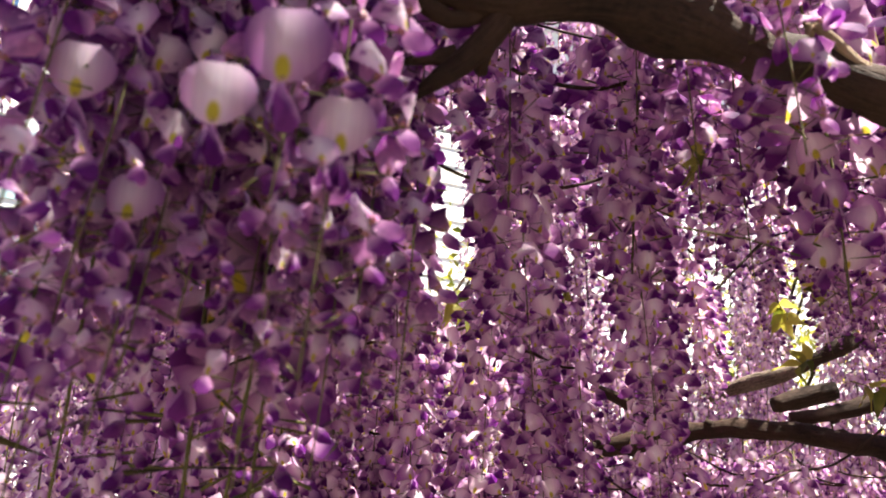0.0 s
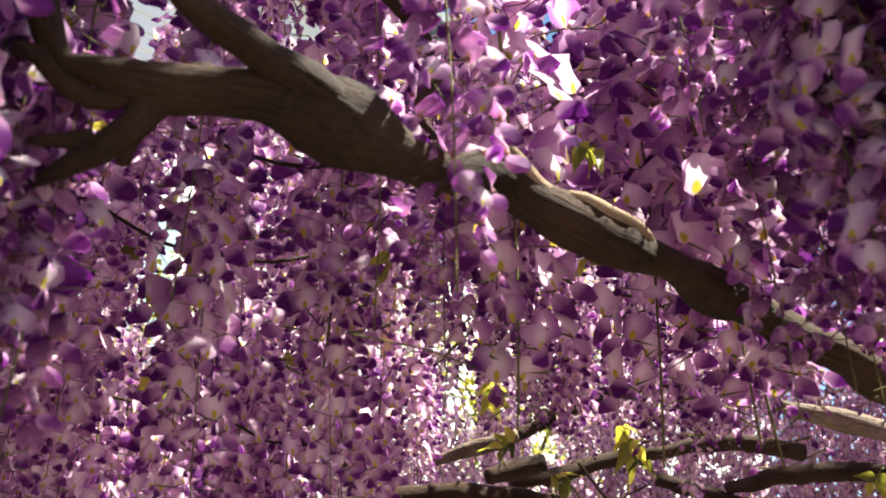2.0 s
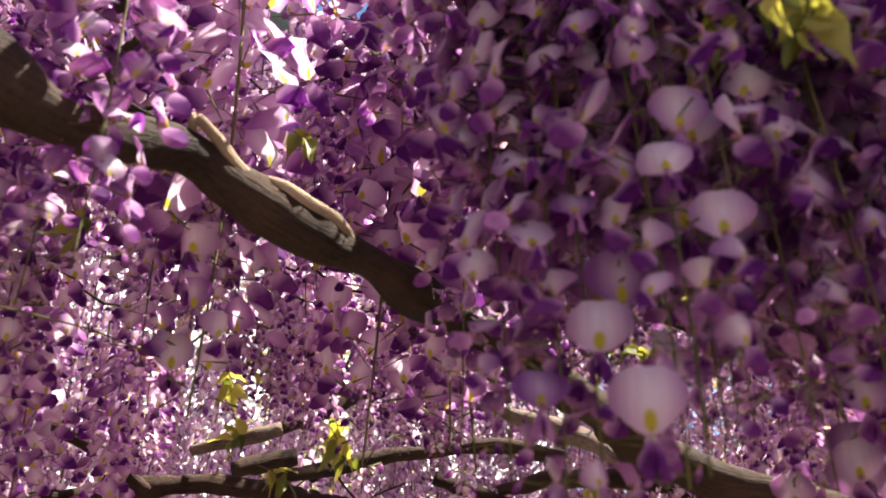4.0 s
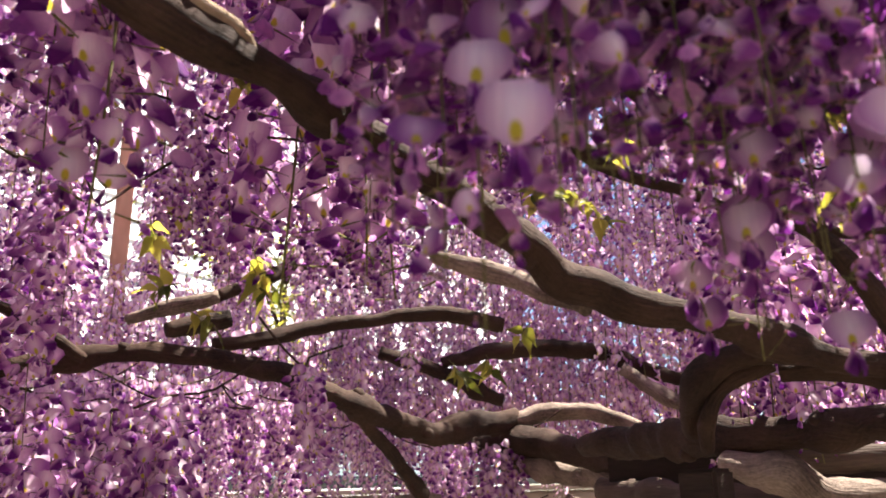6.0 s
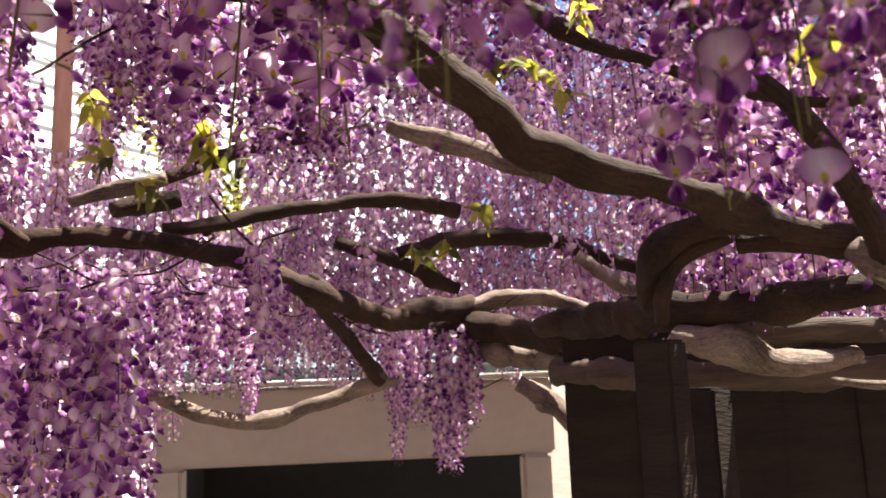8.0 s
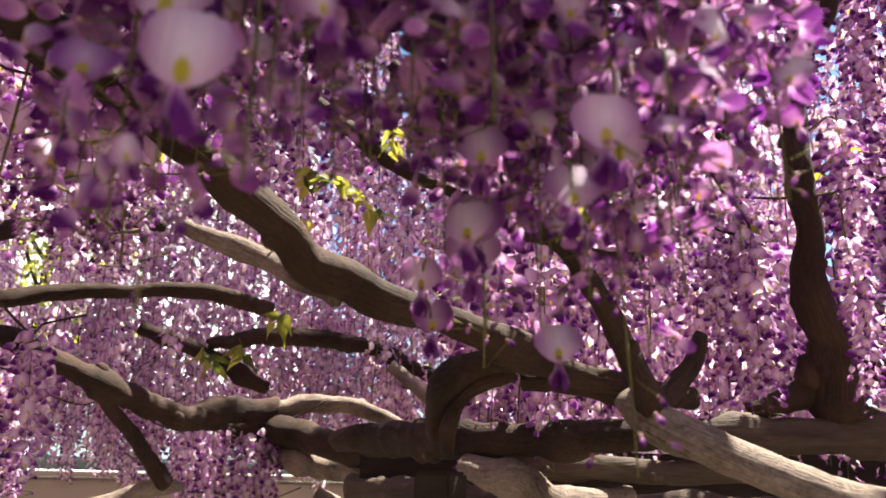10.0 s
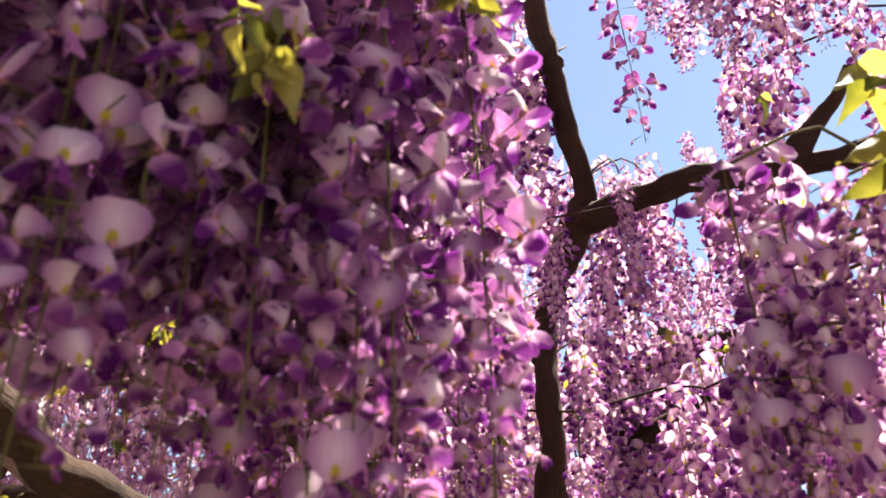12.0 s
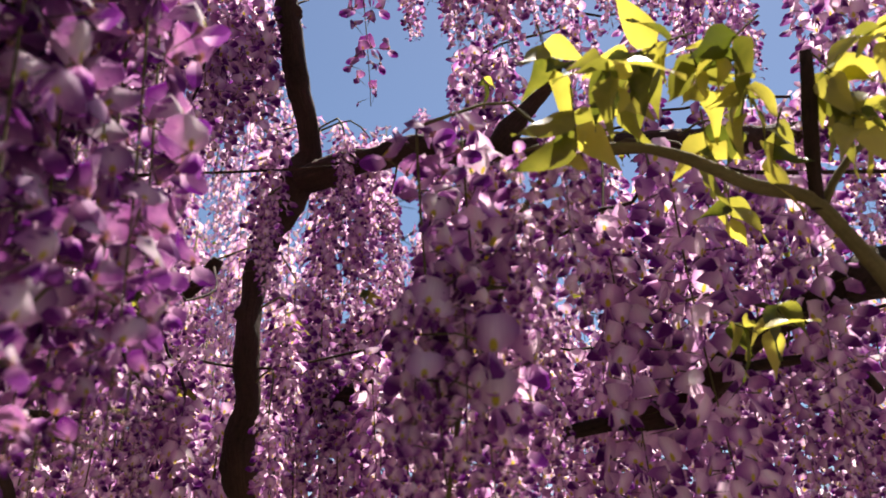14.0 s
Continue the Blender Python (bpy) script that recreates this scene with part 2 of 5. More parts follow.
def tube_shape(pts, radii, sides=6, rough=0.0, seed=0):
    """A bent, tapered tube with closed ends along the given points."""
    rng = np.random.RandomState(seed)
    pts = [Vector(p) for p in pts]
    v, f = [], []
    side = None
    for i, p in enumerate(pts):
        a, b = pts[max(i - 1, 0)], pts[min(i + 1, len(pts) - 1)]
        d = (b - a).normalized()
        if side is None:
            side = d.orthogonal().normalized()
        side = (side - d * side.dot(d)).normalized()
        up = d.cross(side)
        for k in range(sides):
            g = 2 * math.pi * k / sides
            r = radii[i] * (1 + rough * (rng.rand() - 0.5))
            v.append(p + (side * math.cos(g) + up * math.sin(g)) * r)
    for i in range(len(pts) - 1):
        for k in range(sides):
            j = (k + 1) % sides
            f.append((i * sides + k, i * sides + j, (i + 1) * sides + j, (i + 1) * sides + k))
    f.append(tuple(range(sides - 1, -1, -1)))
    f.append(tuple(range((len(pts) - 1) * sides, len(pts) * sides)))
    v = np.array([tuple(x) for x in v])
    return v, f, np.zeros((len(v), 2))


def banner_shape(rings, segs, wide=0.0118, high=0.0205, fold=0.30, lean=0.35, ripple=0.0, seed=0):
    """The round standard petal: its foot at the origin, its face to +x."""
    rng = np.random.RandomState(seed)
    ph = rng.rand() * 6.28
    v, uv, f = [], [], []

    def point(r, g):
        y, h = r * math.sin(g), 0.5 - 0.5 * r * math.cos(g)
        y *= 0.62 + 0.38 * min(1.0, h * 2.2)
        notch = 0.06 * r * math.exp(-((g - math.pi) / 0.25) ** 2)
        h -= notch
        x = -lean * h * high - fold * y * y * wide + 0.10 * (1 - r * r) * wide
        x += ripple * wide * r * r * math.sin(3 * g + ph)
        return (x + 0.001, y * wide, h * high - 0.001), (y, h)
    c = point(0, 0)
    v.append(c[0]), uv.append(c[1])
    for i in range(1, rings + 1):
        for k in range(segs):
            p, q = point(i / rings, 2 * math.pi * k / segs)
            v.append(p), uv.append(q)
    for k in range(segs):
        f.append((0, 1 + k, 1 + (k + 1) % segs))
    for i in range(rings - 1):
        for k in range(segs):
            a, b = 1 + i * segs, 1 + (i + 1) * segs
            j = (k + 1) % segs
            f.append((a + k, b + k, b + j, a + j))
    return np.array(v), f, np.array(uv)


def pod_shape(length, wide, high, rings, segs, bend=0.0, tilt=-0.6, at=(0, 0, 0), yaw=0.0):
    """A closed, pointed pod from the origin towards +x, bent upwards at its end."""
    v, f = [], []
    for i in range(rings + 1):
        s = i / rings
        r = math.sin(math.pi * min(1, s * 0.96 + 0.02)) ** 0.7
        for k in range(segs):
            g = 2 * math.pi * k / segs
            v.append((s * length, math.cos(g) * r * wide, math.sin(g) * r * high + bend * s * s * length))
    for i in range(rings):
        for k in range(segs):
            j = (k + 1) % segs
            f.append((i * segs + k, (i + 1) * segs + k, (i + 1) * segs + j, i * segs + j))
    f.append(tuple(range(segs)))
    f.append(tuple(range((rings + 1) * segs - 1, rings * segs - 1, -1)))
    m = np.array(Matrix.Translation(at) @ Matrix.Rotation(yaw, 4, "Z") @ Matrix.Rotation(-tilt, 4, "Y"))
    uv = np.repeat([[0.5, i / rings] for i in range(rings + 1)], segs, axis=0)
    v = np.array(v) @ m[:3, :3].T + m[:3, 3]
    return v, f, uv


def wings_shape(length, high, n, m, tilt, ruffle=0.0, seed=0):
    """The two folded wing petals: thin curved sheets that meet along their upper edge."""
    rng1 = np.random.RandomState(seed)
    v, f = [], []
    for side in (1, -1):
        a = len(v)
        for i in range(n + 1):
            x = i / n
            half = math.sin(math.pi * (0.10 + 0.84 * x)) ** 0.7
            for k in range(m + 1):
                w = k / m
                y = side * (0.0008 + high * 0.62 * math.sin(math.pi * min(1, x * 0.9 + 0.1)) * (1 - w) ** 0.7 + ruffle * (rng1.rand() - 0.5))
                z = (2 * w - 1) * half * high + 0.18 * length * x * x + ruffle * (rng1.rand() - 0.5)
                v.append((x * length * (1 + 0.08 * side * ruffle * 300), y, z))
        for i in range(n):
            for k in range(m):
                q = a + i * (m + 1) + k
                f.append((q, q + m + 1, q + m + 2, q + 1))
    r = np.array(Matrix.Translation((0, 0, -0.002)) @ Matrix.Rotation(-tilt, 4, "Y"))
    uv = np.array([[0.5, i / n] for side in (1, -1) for i in range(n + 1) for k in range(m + 1)])
    v = np.array(v) @ r[:3, :3].T + r[:3, 3]
    return v, f, uv


# blossom pieces, fine and plain
FINE_BANNERS = [banner_shape(4, 14, 0.0132, 0.0225, 0.35, 0.30, 0.11, 1), banner_shape(4, 14, 0.0122, 0.0205, 0.9, 0.10, 0.19, 2),
                banner_shape(4, 14, 0.0128, 0.0195, -0.1, 0.70, 0.20, 3), banner_shape(4, 14, 0.0100, 0.0200, 1.2, -0.1, 0.14, 4)]
FINE_WINGS = [wings_shape(0.0165, 0.0066, 5, 4, -0.85, 0.0010, 1)]
FINE_KEEL = pod_shape(0.0135, 0.0022, 0.0032, 3, 5, 0.25, -1.0, (0, 0, -0.002))
PLAIN_BANNERS = [banner_shape(2, 9, 0.0118, 0.0205, 0.45, 0.25, 0.24, 1), banner_shape(2, 9, 0.0112, 0.0195, 1.3, 0.0, 0.22, 2),
                 banner_shape(2, 9, 0.0122, 0.0190, 0.3, 0.70, 0.28, 3), banner_shape(2, 9, 0.0116, 0.0200, -0.4, 0.9, 0.24, 4)]
PLAIN_POD = wings_shape(0.0160, 0.0060, 3, 2, -0.8, 0.0014, 2)
MIDDLE_BANNERS = [banner_shape(1, 8, 0.0124, 0.0210, 0.5, 0.3, 0.30, 1), banner_shape(1, 8, 0.0118, 0.0200, -0.3, 0.8, 0.26, 5)]
COARSE_BANNERS = [banner_shape(1, 6, 0.0130, 0.0215, 0.5, 0.35, 0.30, 1), banner_shape(1, 6, 0.0124, 0.0205, -0.3, 0.8, 0.26, 5)]
GROWTH_POD = wings_shape(0.0160, 0.0062, 2, 2, -0.8, 0.0014, 2)
COARSE_POD = wings_shape(0.0165, 0.0048, 2, 1, -0.8, 0.0014, 3)
TINY_POD = wings_shape(0.0165, 0.0050, 1, 1, -0.8, 0.0, 3)
BUD = pod_shape(0.012, 0.0030, 0.0034, 3, 5, 0.1, -0.9)
CALYX = pod_shape(0.006, 0.0024, 0.0024, 2, 5, 0.0, 0.1, (-0.0045, 0, 0.0004))
PETALS = [banner_mat, keel_mat, calyx_mat, stalk_mat]


def layout(length, count, seed, sparse=0.0):
    """Where the blossoms of one raceme sit: their poses, sizes and kinds, and the line of its stalk. The top is at the origin."""
    rng = random.Random(seed)
    sway, ph = 0.012 * length / 0.3, rng.random() * 6.28
    line = lambda s: Vector((sway * math.sin(ph + 2.2 * s) - sway * math.sin(ph), sway * math.cos(ph + 1.7 * s) - sway * math.cos(ph), -s * length))
    out = []
    g = rng.random() * 6.28
    for i in range(count):
        s = 0.05 + 0.95 * (i + 0.6 * rng.random()) / count
        g += 2.4 + rng.uniform(-0.5, 0.5)
        if rng.random() < sparse:
            continue
        grown = 1.0 - 0.55 * max(0.0, (s - 0.55) / 0.45) ** 1.5
        reach = (0.016 + 0.018 * rng.random()) * (0.35 + 0.65 * grown)
        way = Vector((math.cos(g), math.sin(g), rng.uniform(-0.15, 0.45)))
        foot = line(min(s, 1.0))
        at = foot + way * reach
        turn = Euler((rng.uniform(-0.45, 0.45), rng.uniform(-0.35, 0.5), g + rng.uniform(-0.5, 0.5))).to_matrix().to_4x4()
        kind = "bud" if s > 0.93 or rng.random() < 0.03 else "open"
        out.append((foot, at, Matrix.Translation(at) @ turn @ Matrix.Scale(grown * rng.uniform(0.80, 1.06), 4), kind, rng.randrange(4)))
    return out, line


def stalk_shape(pile, blossoms, line, sides=5):
    """The stalk, and from a point of it a thin foot to each blossom."""
    n = 24
    v, f, uv = tube_shape([line(k / n) for k in range(n + 1)], [0.0010 - 0.0005 * k / n for k in range(n + 1)], sides)
    v, f = list(map(tuple, v)), list(f)
    v0 = list(v)
    for foot, at, *_ in blossoms:
        root = min(range(len(v0)), key=lambda i: (Vector(v0[i]) - foot).length_squared)
        a = len(v)
        d = (at - foot).normalized()
        e = d.orthogonal().normalized() * 0.0007
        for g in (0, 2.09, 4.19):
            v.append(tuple(at + Matrix.Rotation(g, 3, d) @ e))
        f += [(root, a, a + 1), (root, a + 1, a + 2), (root, a + 2, a)]
    pile.add((np.array(v), f, np.zeros((len(v), 2))), 0)


def raceme_single(top, length, count, seed, sparse=0.0, fine=True):
    """A raceme close to the eye: each blossom is a part, with its petals as parts of their own."""
    root = empty("wisteria_raceme", top)
    root.rotation_euler = (0, 0, random.Random(seed).random() * 6.28)
    blossoms, line = layout(length, count, seed, sparse)
    pile = Pile()
    stalk_shape(pile, blossoms, line)
    st = new("stalk", pile.mesh("stalk", [stalk_mat]))
    st.parent = root
    turned = Matrix.Translation(top) @ root.rotation_euler.to_matrix().to_4x4()
    off = 0.3 < math.hypot(top.x - HUB.x, top.y - HUB.y) < 0.6
    for foot, at, m, kind, k in blossoms:
        if any((turned @ at - Vector(q[:3])).length < 0.022 for q in FACES) or in_sun_gap(turned @ at, 0.0, 0.026) or (off and not clear_of(turned @ at, 0.0, 0.008)):
            continue
        if kind == "bud":
            b = new("bud", MESH["bud"])
            b.parent, b.matrix_local = root, m
        elif fine:
            b = new("blossom", MESH["keel"])
            b.parent, b.matrix_local = root, m @ Matrix.Scale(0.86, 4)
            for nm in (f"banner{k}",):
                c = new("banner_petal", MESH[nm])
                c.parent = b
            c = new("wing_petals", MESH["wings"])
            c.parent = b
        else:
            b = new("blossom", MESH[f"whole{k}"])
            b.parent, b.matrix_local = root, m
    return tagged(root, "hanging lilac and violet wisteria raceme in full bloom", "flower", "hanging wisteria racemes")


def behind(shape):
    """The violet back of a petal, a hair behind its pale face."""
    v, f, uv = shape
    return v - np.array((0.0005, 0, 0)), [tuple(reversed(q)) for q in f], np.column_stack([uv[:, 0], 0.15 + 0.45 * uv[:, 1]])


MESH = {}
for k, shape in enumerate(FINE_BANNERS):
    p = Pile()
    p.add(shape, 0), p.add(behind(shape), 1)
    MESH[f"banner{k}"] = p.mesh("banner_petal", PETALS)
p = Pile()
for w in FINE_WINGS:
    p.add(w, 1)
MESH["wings"] = p.mesh("wing_petals", PETALS)
p = Pile()
p.add(FINE_KEEL, 1), p.add(CALYX, 2)
MESH["keel"] = p.mesh("keel_petal", PETALS)
p = Pile()
p.add(BUD, 1), p.add(CALYX, 2)
MESH["bud"] = p.mesh("bud", PETALS)
for k, shape in enumerate(PLAIN_BANNERS):
    p = Pile()
    p.add(shape, 0), p.add(behind(shape), 1), p.add(PLAIN_POD, 1), p.add(CALYX, 2)
    MESH[f"whole{k}"] = p.mesh("blossom", PETALS)

# racemes further off: a few growths, each with a stalk and one mesh of blossoms
GROWTHS = []
for k in range(9):
    length, count = (0.24, 0.28, 0.32)[k % 3], (70, 80, 90)[k % 3]
    blossoms, line = layout(length, count, 900 + k)
    ps, pb = Pile(), Pile()
    stalk_shape(ps, blossoms, line, 4)
    for foot, at, m, kind, j in blossoms:
        if kind == "bud":
            pb.add(BUD, 1, m)
        else:
            pb.add(PLAIN_BANNERS[j], 0, m), pb.add(GROWTH_POD, 1, m)
    GROWTHS.append((length, ps.mesh("stalk", [stalk_mat]), pb.mesh("blossoms", PETALS)))


def raceme_growth(top, k, turn, size):
    root = empty("wisteria_raceme", top)
    root.rotation_euler, root.scale = (0, 0, turn), (size,) * 3
    for nm, me in zip(("stalk", "blossoms"), GROWTHS[k][1:]):
        ob = new(nm, me)
        ob.parent = root
        if nm == "blossoms":
            ob["kind"] = "stuff"
    return tagged(root, "hanging purple wisteria raceme with pale banner petals", "flower", "hanging wisteria racemes")


# ---- vines ----
def smooth_line(rows, step=0.012):
    """A smooth run of points and radii through a few knots."""
    k = [np.array(r, float) for r in rows]
    k = [2 * k[0] - k[1]] + k + [2 * k[-1] - k[-2]]
    out = []
    for a, b, c, d in zip(k, k[1:], k[2:], k[3:]):
        n = max(2, int(np.linalg.norm((c - b)[:3]) / step))
        for i in range(n):
            t = i / n
            out.append(0.5 * (2 * b + (c - a) * t + (2 * a - 5 * b + 4 * c - d) * t * t + (3 * b - a - 3 * c + d) * t ** 3))
    out.append(k[-2])
    return out


VINE_SEED = [0]
VINE_POINTS = []


def vine(name, label, mat, rows, knots=True):
    """A branch with knuckles, flutes and an uneven surface through the given places and radii."""
    VINE_SEED[0] += 1
    seed = VINE_SEED[0]
    rng = random.Random(seed)
    sides = 18 if knots else 6
    run = smooth_line(rows, 0.008 if knots else 0.02)
    pts, rad = [], []
    for i, q in enumerate(run):
        p = Vector(q[:3])
        r = q[3]
        wob = noise.noise(p * 26 + Vector((seed, 0, 0)))
        swell = max(0.0, noise.noise(p * 14 + Vector((0, seed, 0))) - 0.15) * 0.9 if knots else 0
        pts.append(p + Vector((noise.noise(p * 18 + Vector((0, 0, seed))), wob, noise.noise(p * 16 - Vector((seed, 0, 0))))) * r * 0.35)
        rad.append(r * (1 + 0.12 * wob + swell))
    v, f, uv = tube_shape(pts, rad, sides, 0.0, seed)
    ph = rng.random() * 6
    n = len(pts)
    for i in range(n):
        for k in range(sides):
            j = i * sides + k
            c = Vector(pts[i])
            d = Vector(v[j]) - c
            flute = 1 + 0.06 * math.sin(3 * 2 * math.pi * k / sides + ph + i * 0.07) + 0.10 * noise.noise(Vector(v[j]) * 90) + 0.07 * noise.noise(Vector(v[j]) * 240)
            flute += 0.10 * max(0.0, noise.noise(Vector(v[j]) * 45 + Vector((7, seed, 0))))
            v[j] = tuple(c + d * flute)
            uv[j] = (abs(k / sides - 0.5) * 2 * math.pi * rad[i], i * 0.008)
    pile = Pile()
    pile.add((v, f, uv), 0)
    if not knots:
        ob = new(name, pile.mesh(name, [mat]))
        return tagged(ob, label, "branch", "wisteria vines")
    VINE_POINTS.extend(pts[::4])
    root = empty(name, tuple(pts[0]))
    stem = new("stem", pile.mesh("stem", [mat]))
    stem.parent, stem.location = root, -Vector(pts[0])
    for i in range(rng.randrange(6, 14), n - 4, rng.randrange(14, 26)):
        g = rng.random() * 6.28
        d = (pts[i + 1] - pts[i]).normalized()
        o = Matrix.Rotation(g, 3, d) @ d.orthogonal().normalized()
        bm = bmesh.new()
        bmesh.ops.create_icosphere(bm, subdivisions=2, radius=rad[i] * rng.uniform(0.35, 0.6))
        for q in bm.verts:
            q.co *= 1 + 0.35 * noise.noise(q.co * 260 + Vector((seed, i, 0)))
        bmesh.ops.scale(bm, vec=(1, 1, 1.3), verts=bm.verts)
        kn = part("knot", bm, mat, root, smooth=True)
        kn.location = pts[i] + o * rad[i] * 0.85 - pts[0]
        kn.rotation_mode = "QUATERNION"
        kn.rotation_quaternion = d.to_track_quat("Z", "Y")
    return tagged(root, label, "branch" if "rail" not in name else "rail", "wisteria vines" if "rail" not in name else "")


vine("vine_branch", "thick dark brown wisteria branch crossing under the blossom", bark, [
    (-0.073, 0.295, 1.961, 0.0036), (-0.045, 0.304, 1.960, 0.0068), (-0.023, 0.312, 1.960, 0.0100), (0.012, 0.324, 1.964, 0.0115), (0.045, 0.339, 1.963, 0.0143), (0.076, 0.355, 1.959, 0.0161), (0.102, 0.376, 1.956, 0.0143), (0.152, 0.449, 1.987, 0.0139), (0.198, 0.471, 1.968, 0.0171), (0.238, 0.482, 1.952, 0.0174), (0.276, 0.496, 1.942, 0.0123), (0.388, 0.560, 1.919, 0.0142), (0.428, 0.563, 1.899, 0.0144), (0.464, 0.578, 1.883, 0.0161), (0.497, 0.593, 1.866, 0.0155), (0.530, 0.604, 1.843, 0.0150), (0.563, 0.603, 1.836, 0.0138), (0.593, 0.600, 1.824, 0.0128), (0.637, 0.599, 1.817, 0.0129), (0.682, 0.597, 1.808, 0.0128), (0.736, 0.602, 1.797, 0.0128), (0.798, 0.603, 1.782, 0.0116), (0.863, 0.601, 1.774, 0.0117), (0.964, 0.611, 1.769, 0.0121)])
vine("vine_branch", "brown woody wisteria branch with rough bark", bark, [
    (-0.017, 0.264, 1.993, 0.0053), (-0.004, 0.275, 1.983, 0.0068), (0.011, 0.290, 1.978, 0.0086), (0.029, 0.310, 1.975, 0.0098), (0.052, 0.331, 1.970, 0.0107), (0.076, 0.349, 1.960, 0.0106)])
vine("vine_branch", "brown woody wisteria branch with rough bark", bark, [
    (-0.026, 0.313, 1.957, 0.0086), (-0.035, 0.316, 1.942, 0.0083), (-0.050, 0.318, 1.927, 0.0074), (-0.067, 0.317, 1.914, 0.0048), (-0.080, 0.319, 1.908, 0.0025)])
vine("vine_branch", "brown woody wisteria branch with rough bark", bark, [
    (-0.035, 0.317, 1.941, 0.0071), (-0.041, 0.322, 1.932, 0.0057), (-0.041, 0.327, 1.923, 0.0026)])
vine("vine_branch", "brown woody wisteria branch with rough bark", bark, [
    (-0.053, 0.316, 1.931, 0.0051), (-0.069, 0.311, 1.927, 0.0036), (-0.081, 0.310, 1.926, 0.0020)])
vine("vine_branch", "brown woody wisteria branch with rough bark", bark, [
    (0.073, 0.367, 2.079, 0.0035), (0.093, 0.381, 2.065, 0.0038), (0.106, 0.393, 2.057, 0.0043), (0.110, 0.401, 2.050, 0.0033)])
vine("vine_branch", "brown woody wisteria branch with rough bark", bark, [
    (0.117, 0.427, 2.052, 0.0028), (0.107, 0.432, 2.043, 0.0035), (0.101, 0.439, 2.032, 0.0038), (0.114, 0.444, 2.015, 0.0024), (0.139, 0.453, 2.009, 0.0021)])
vine("vine_branch", "dark forked wisteria limb rising into the bloom", bark, [
    (-0.063, 0.298, 1.958, 0.0043), (-0.070, 0.294, 1.968, 0.0065), (-0.073, 0.284, 1.978, 0.0077), (-0.075, 0.273, 1.992, 0.0079), (-0.077, 0.259, 2.010, 0.0073)])
vine("vine_branch", "dark wisteria strand twisted beside a thicker branch", bark, [
    (-0.017, 0.314, 1.959, 0.0051), (-0.036, 0.311, 1.953, 0.0053), (-0.054, 0.308, 1.949, 0.0055), (-0.067, 0.300, 1.955, 0.0060), (-0.075, 0.292, 1.962, 0.0053), (-0.085, 0.286, 1.962, 0.0034)])
vine("cut_twig", "pale sawn twig stub lying along a branch", bark_pale, [
    (0.158, 0.434, 2.005, 0.0028), (0.171, 0.446, 1.998, 0.0035), (0.183, 0.455, 1.986, 0.0039), (0.201, 0.462, 1.975, 0.0039)])
vine("cut_twig", "short pale dead stub on a branch", bark_pale, [
    (0.154, 0.434, 2.008, 0.0024), (0.156, 0.444, 1.997, 0.0028), (0.159, 0.452, 1.990, 0.0021)])
vine("vine_branch", "brown knuckle with a pale healed scar on a branch", bark_pale, [
    (0.204, 0.459, 1.980, 0.0029), (0.216, 0.459, 1.975, 0.0054), (0.232, 0.464, 1.968, 0.0061), (0.252, 0.473, 1.960, 0.0066), (0.264, 0.482, 1.952, 0.0037)])
vine("vine_branch", "brown woody wisteria branch with rough bark", bark, [
    (-0.140, 1.390, 1.864, 0.0138), (-0.040, 1.391, 1.878, 0.0159), (0.048, 1.394, 1.893, 0.0154), (0.132, 1.389, 1.905, 0.0148), (0.202, 1.390, 1.904, 0.0159), (0.293, 1.399, 1.892, 0.0171), (0.387, 1.408, 1.871, 0.0184), (0.479, 1.431, 1.838, 0.0180), (0.574, 1.493, 1.815, 0.0210), (0.656, 1.559, 1.795, 0.0221), (0.730, 1.612, 1.794, 0.0248), (0.813, 1.637, 1.816, 0.0250), (0.896, 1.653, 1.825, 0.0209)])
vine("vine_branch", "arched grey wisteria branch in sunlight", bark_grey_sunlit, [
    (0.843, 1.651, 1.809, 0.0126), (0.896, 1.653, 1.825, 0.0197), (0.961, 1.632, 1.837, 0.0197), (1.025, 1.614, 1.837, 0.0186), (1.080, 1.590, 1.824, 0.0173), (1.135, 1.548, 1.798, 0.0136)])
vine("vine_branch", "brown woody wisteria branch with rough bark", bark, [
    (0.500, 1.438, 1.824, 0.0105), (0.565, 1.504, 1.774, 0.0120), (0.621, 1.562, 1.724, 0.0135), (0.675, 1.600, 1.672, 0.0160)])
vine("vine_branch", "thin bent wisteria branch with sunlit upper side", bark_grey_sunlit, [
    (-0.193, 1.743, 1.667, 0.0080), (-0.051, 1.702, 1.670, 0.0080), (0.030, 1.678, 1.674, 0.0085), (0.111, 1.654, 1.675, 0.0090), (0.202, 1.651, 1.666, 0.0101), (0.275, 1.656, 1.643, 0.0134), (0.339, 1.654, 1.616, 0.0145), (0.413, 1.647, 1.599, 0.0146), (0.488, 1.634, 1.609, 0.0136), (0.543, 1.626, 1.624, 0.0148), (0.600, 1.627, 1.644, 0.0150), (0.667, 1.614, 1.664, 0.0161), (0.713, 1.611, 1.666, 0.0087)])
vine("vine_branch", "grey wisteria branch with pale sawn end", bark_grey_sunlit, [
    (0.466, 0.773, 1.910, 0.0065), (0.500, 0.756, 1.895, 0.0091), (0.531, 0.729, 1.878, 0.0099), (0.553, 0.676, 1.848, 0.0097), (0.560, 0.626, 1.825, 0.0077)])
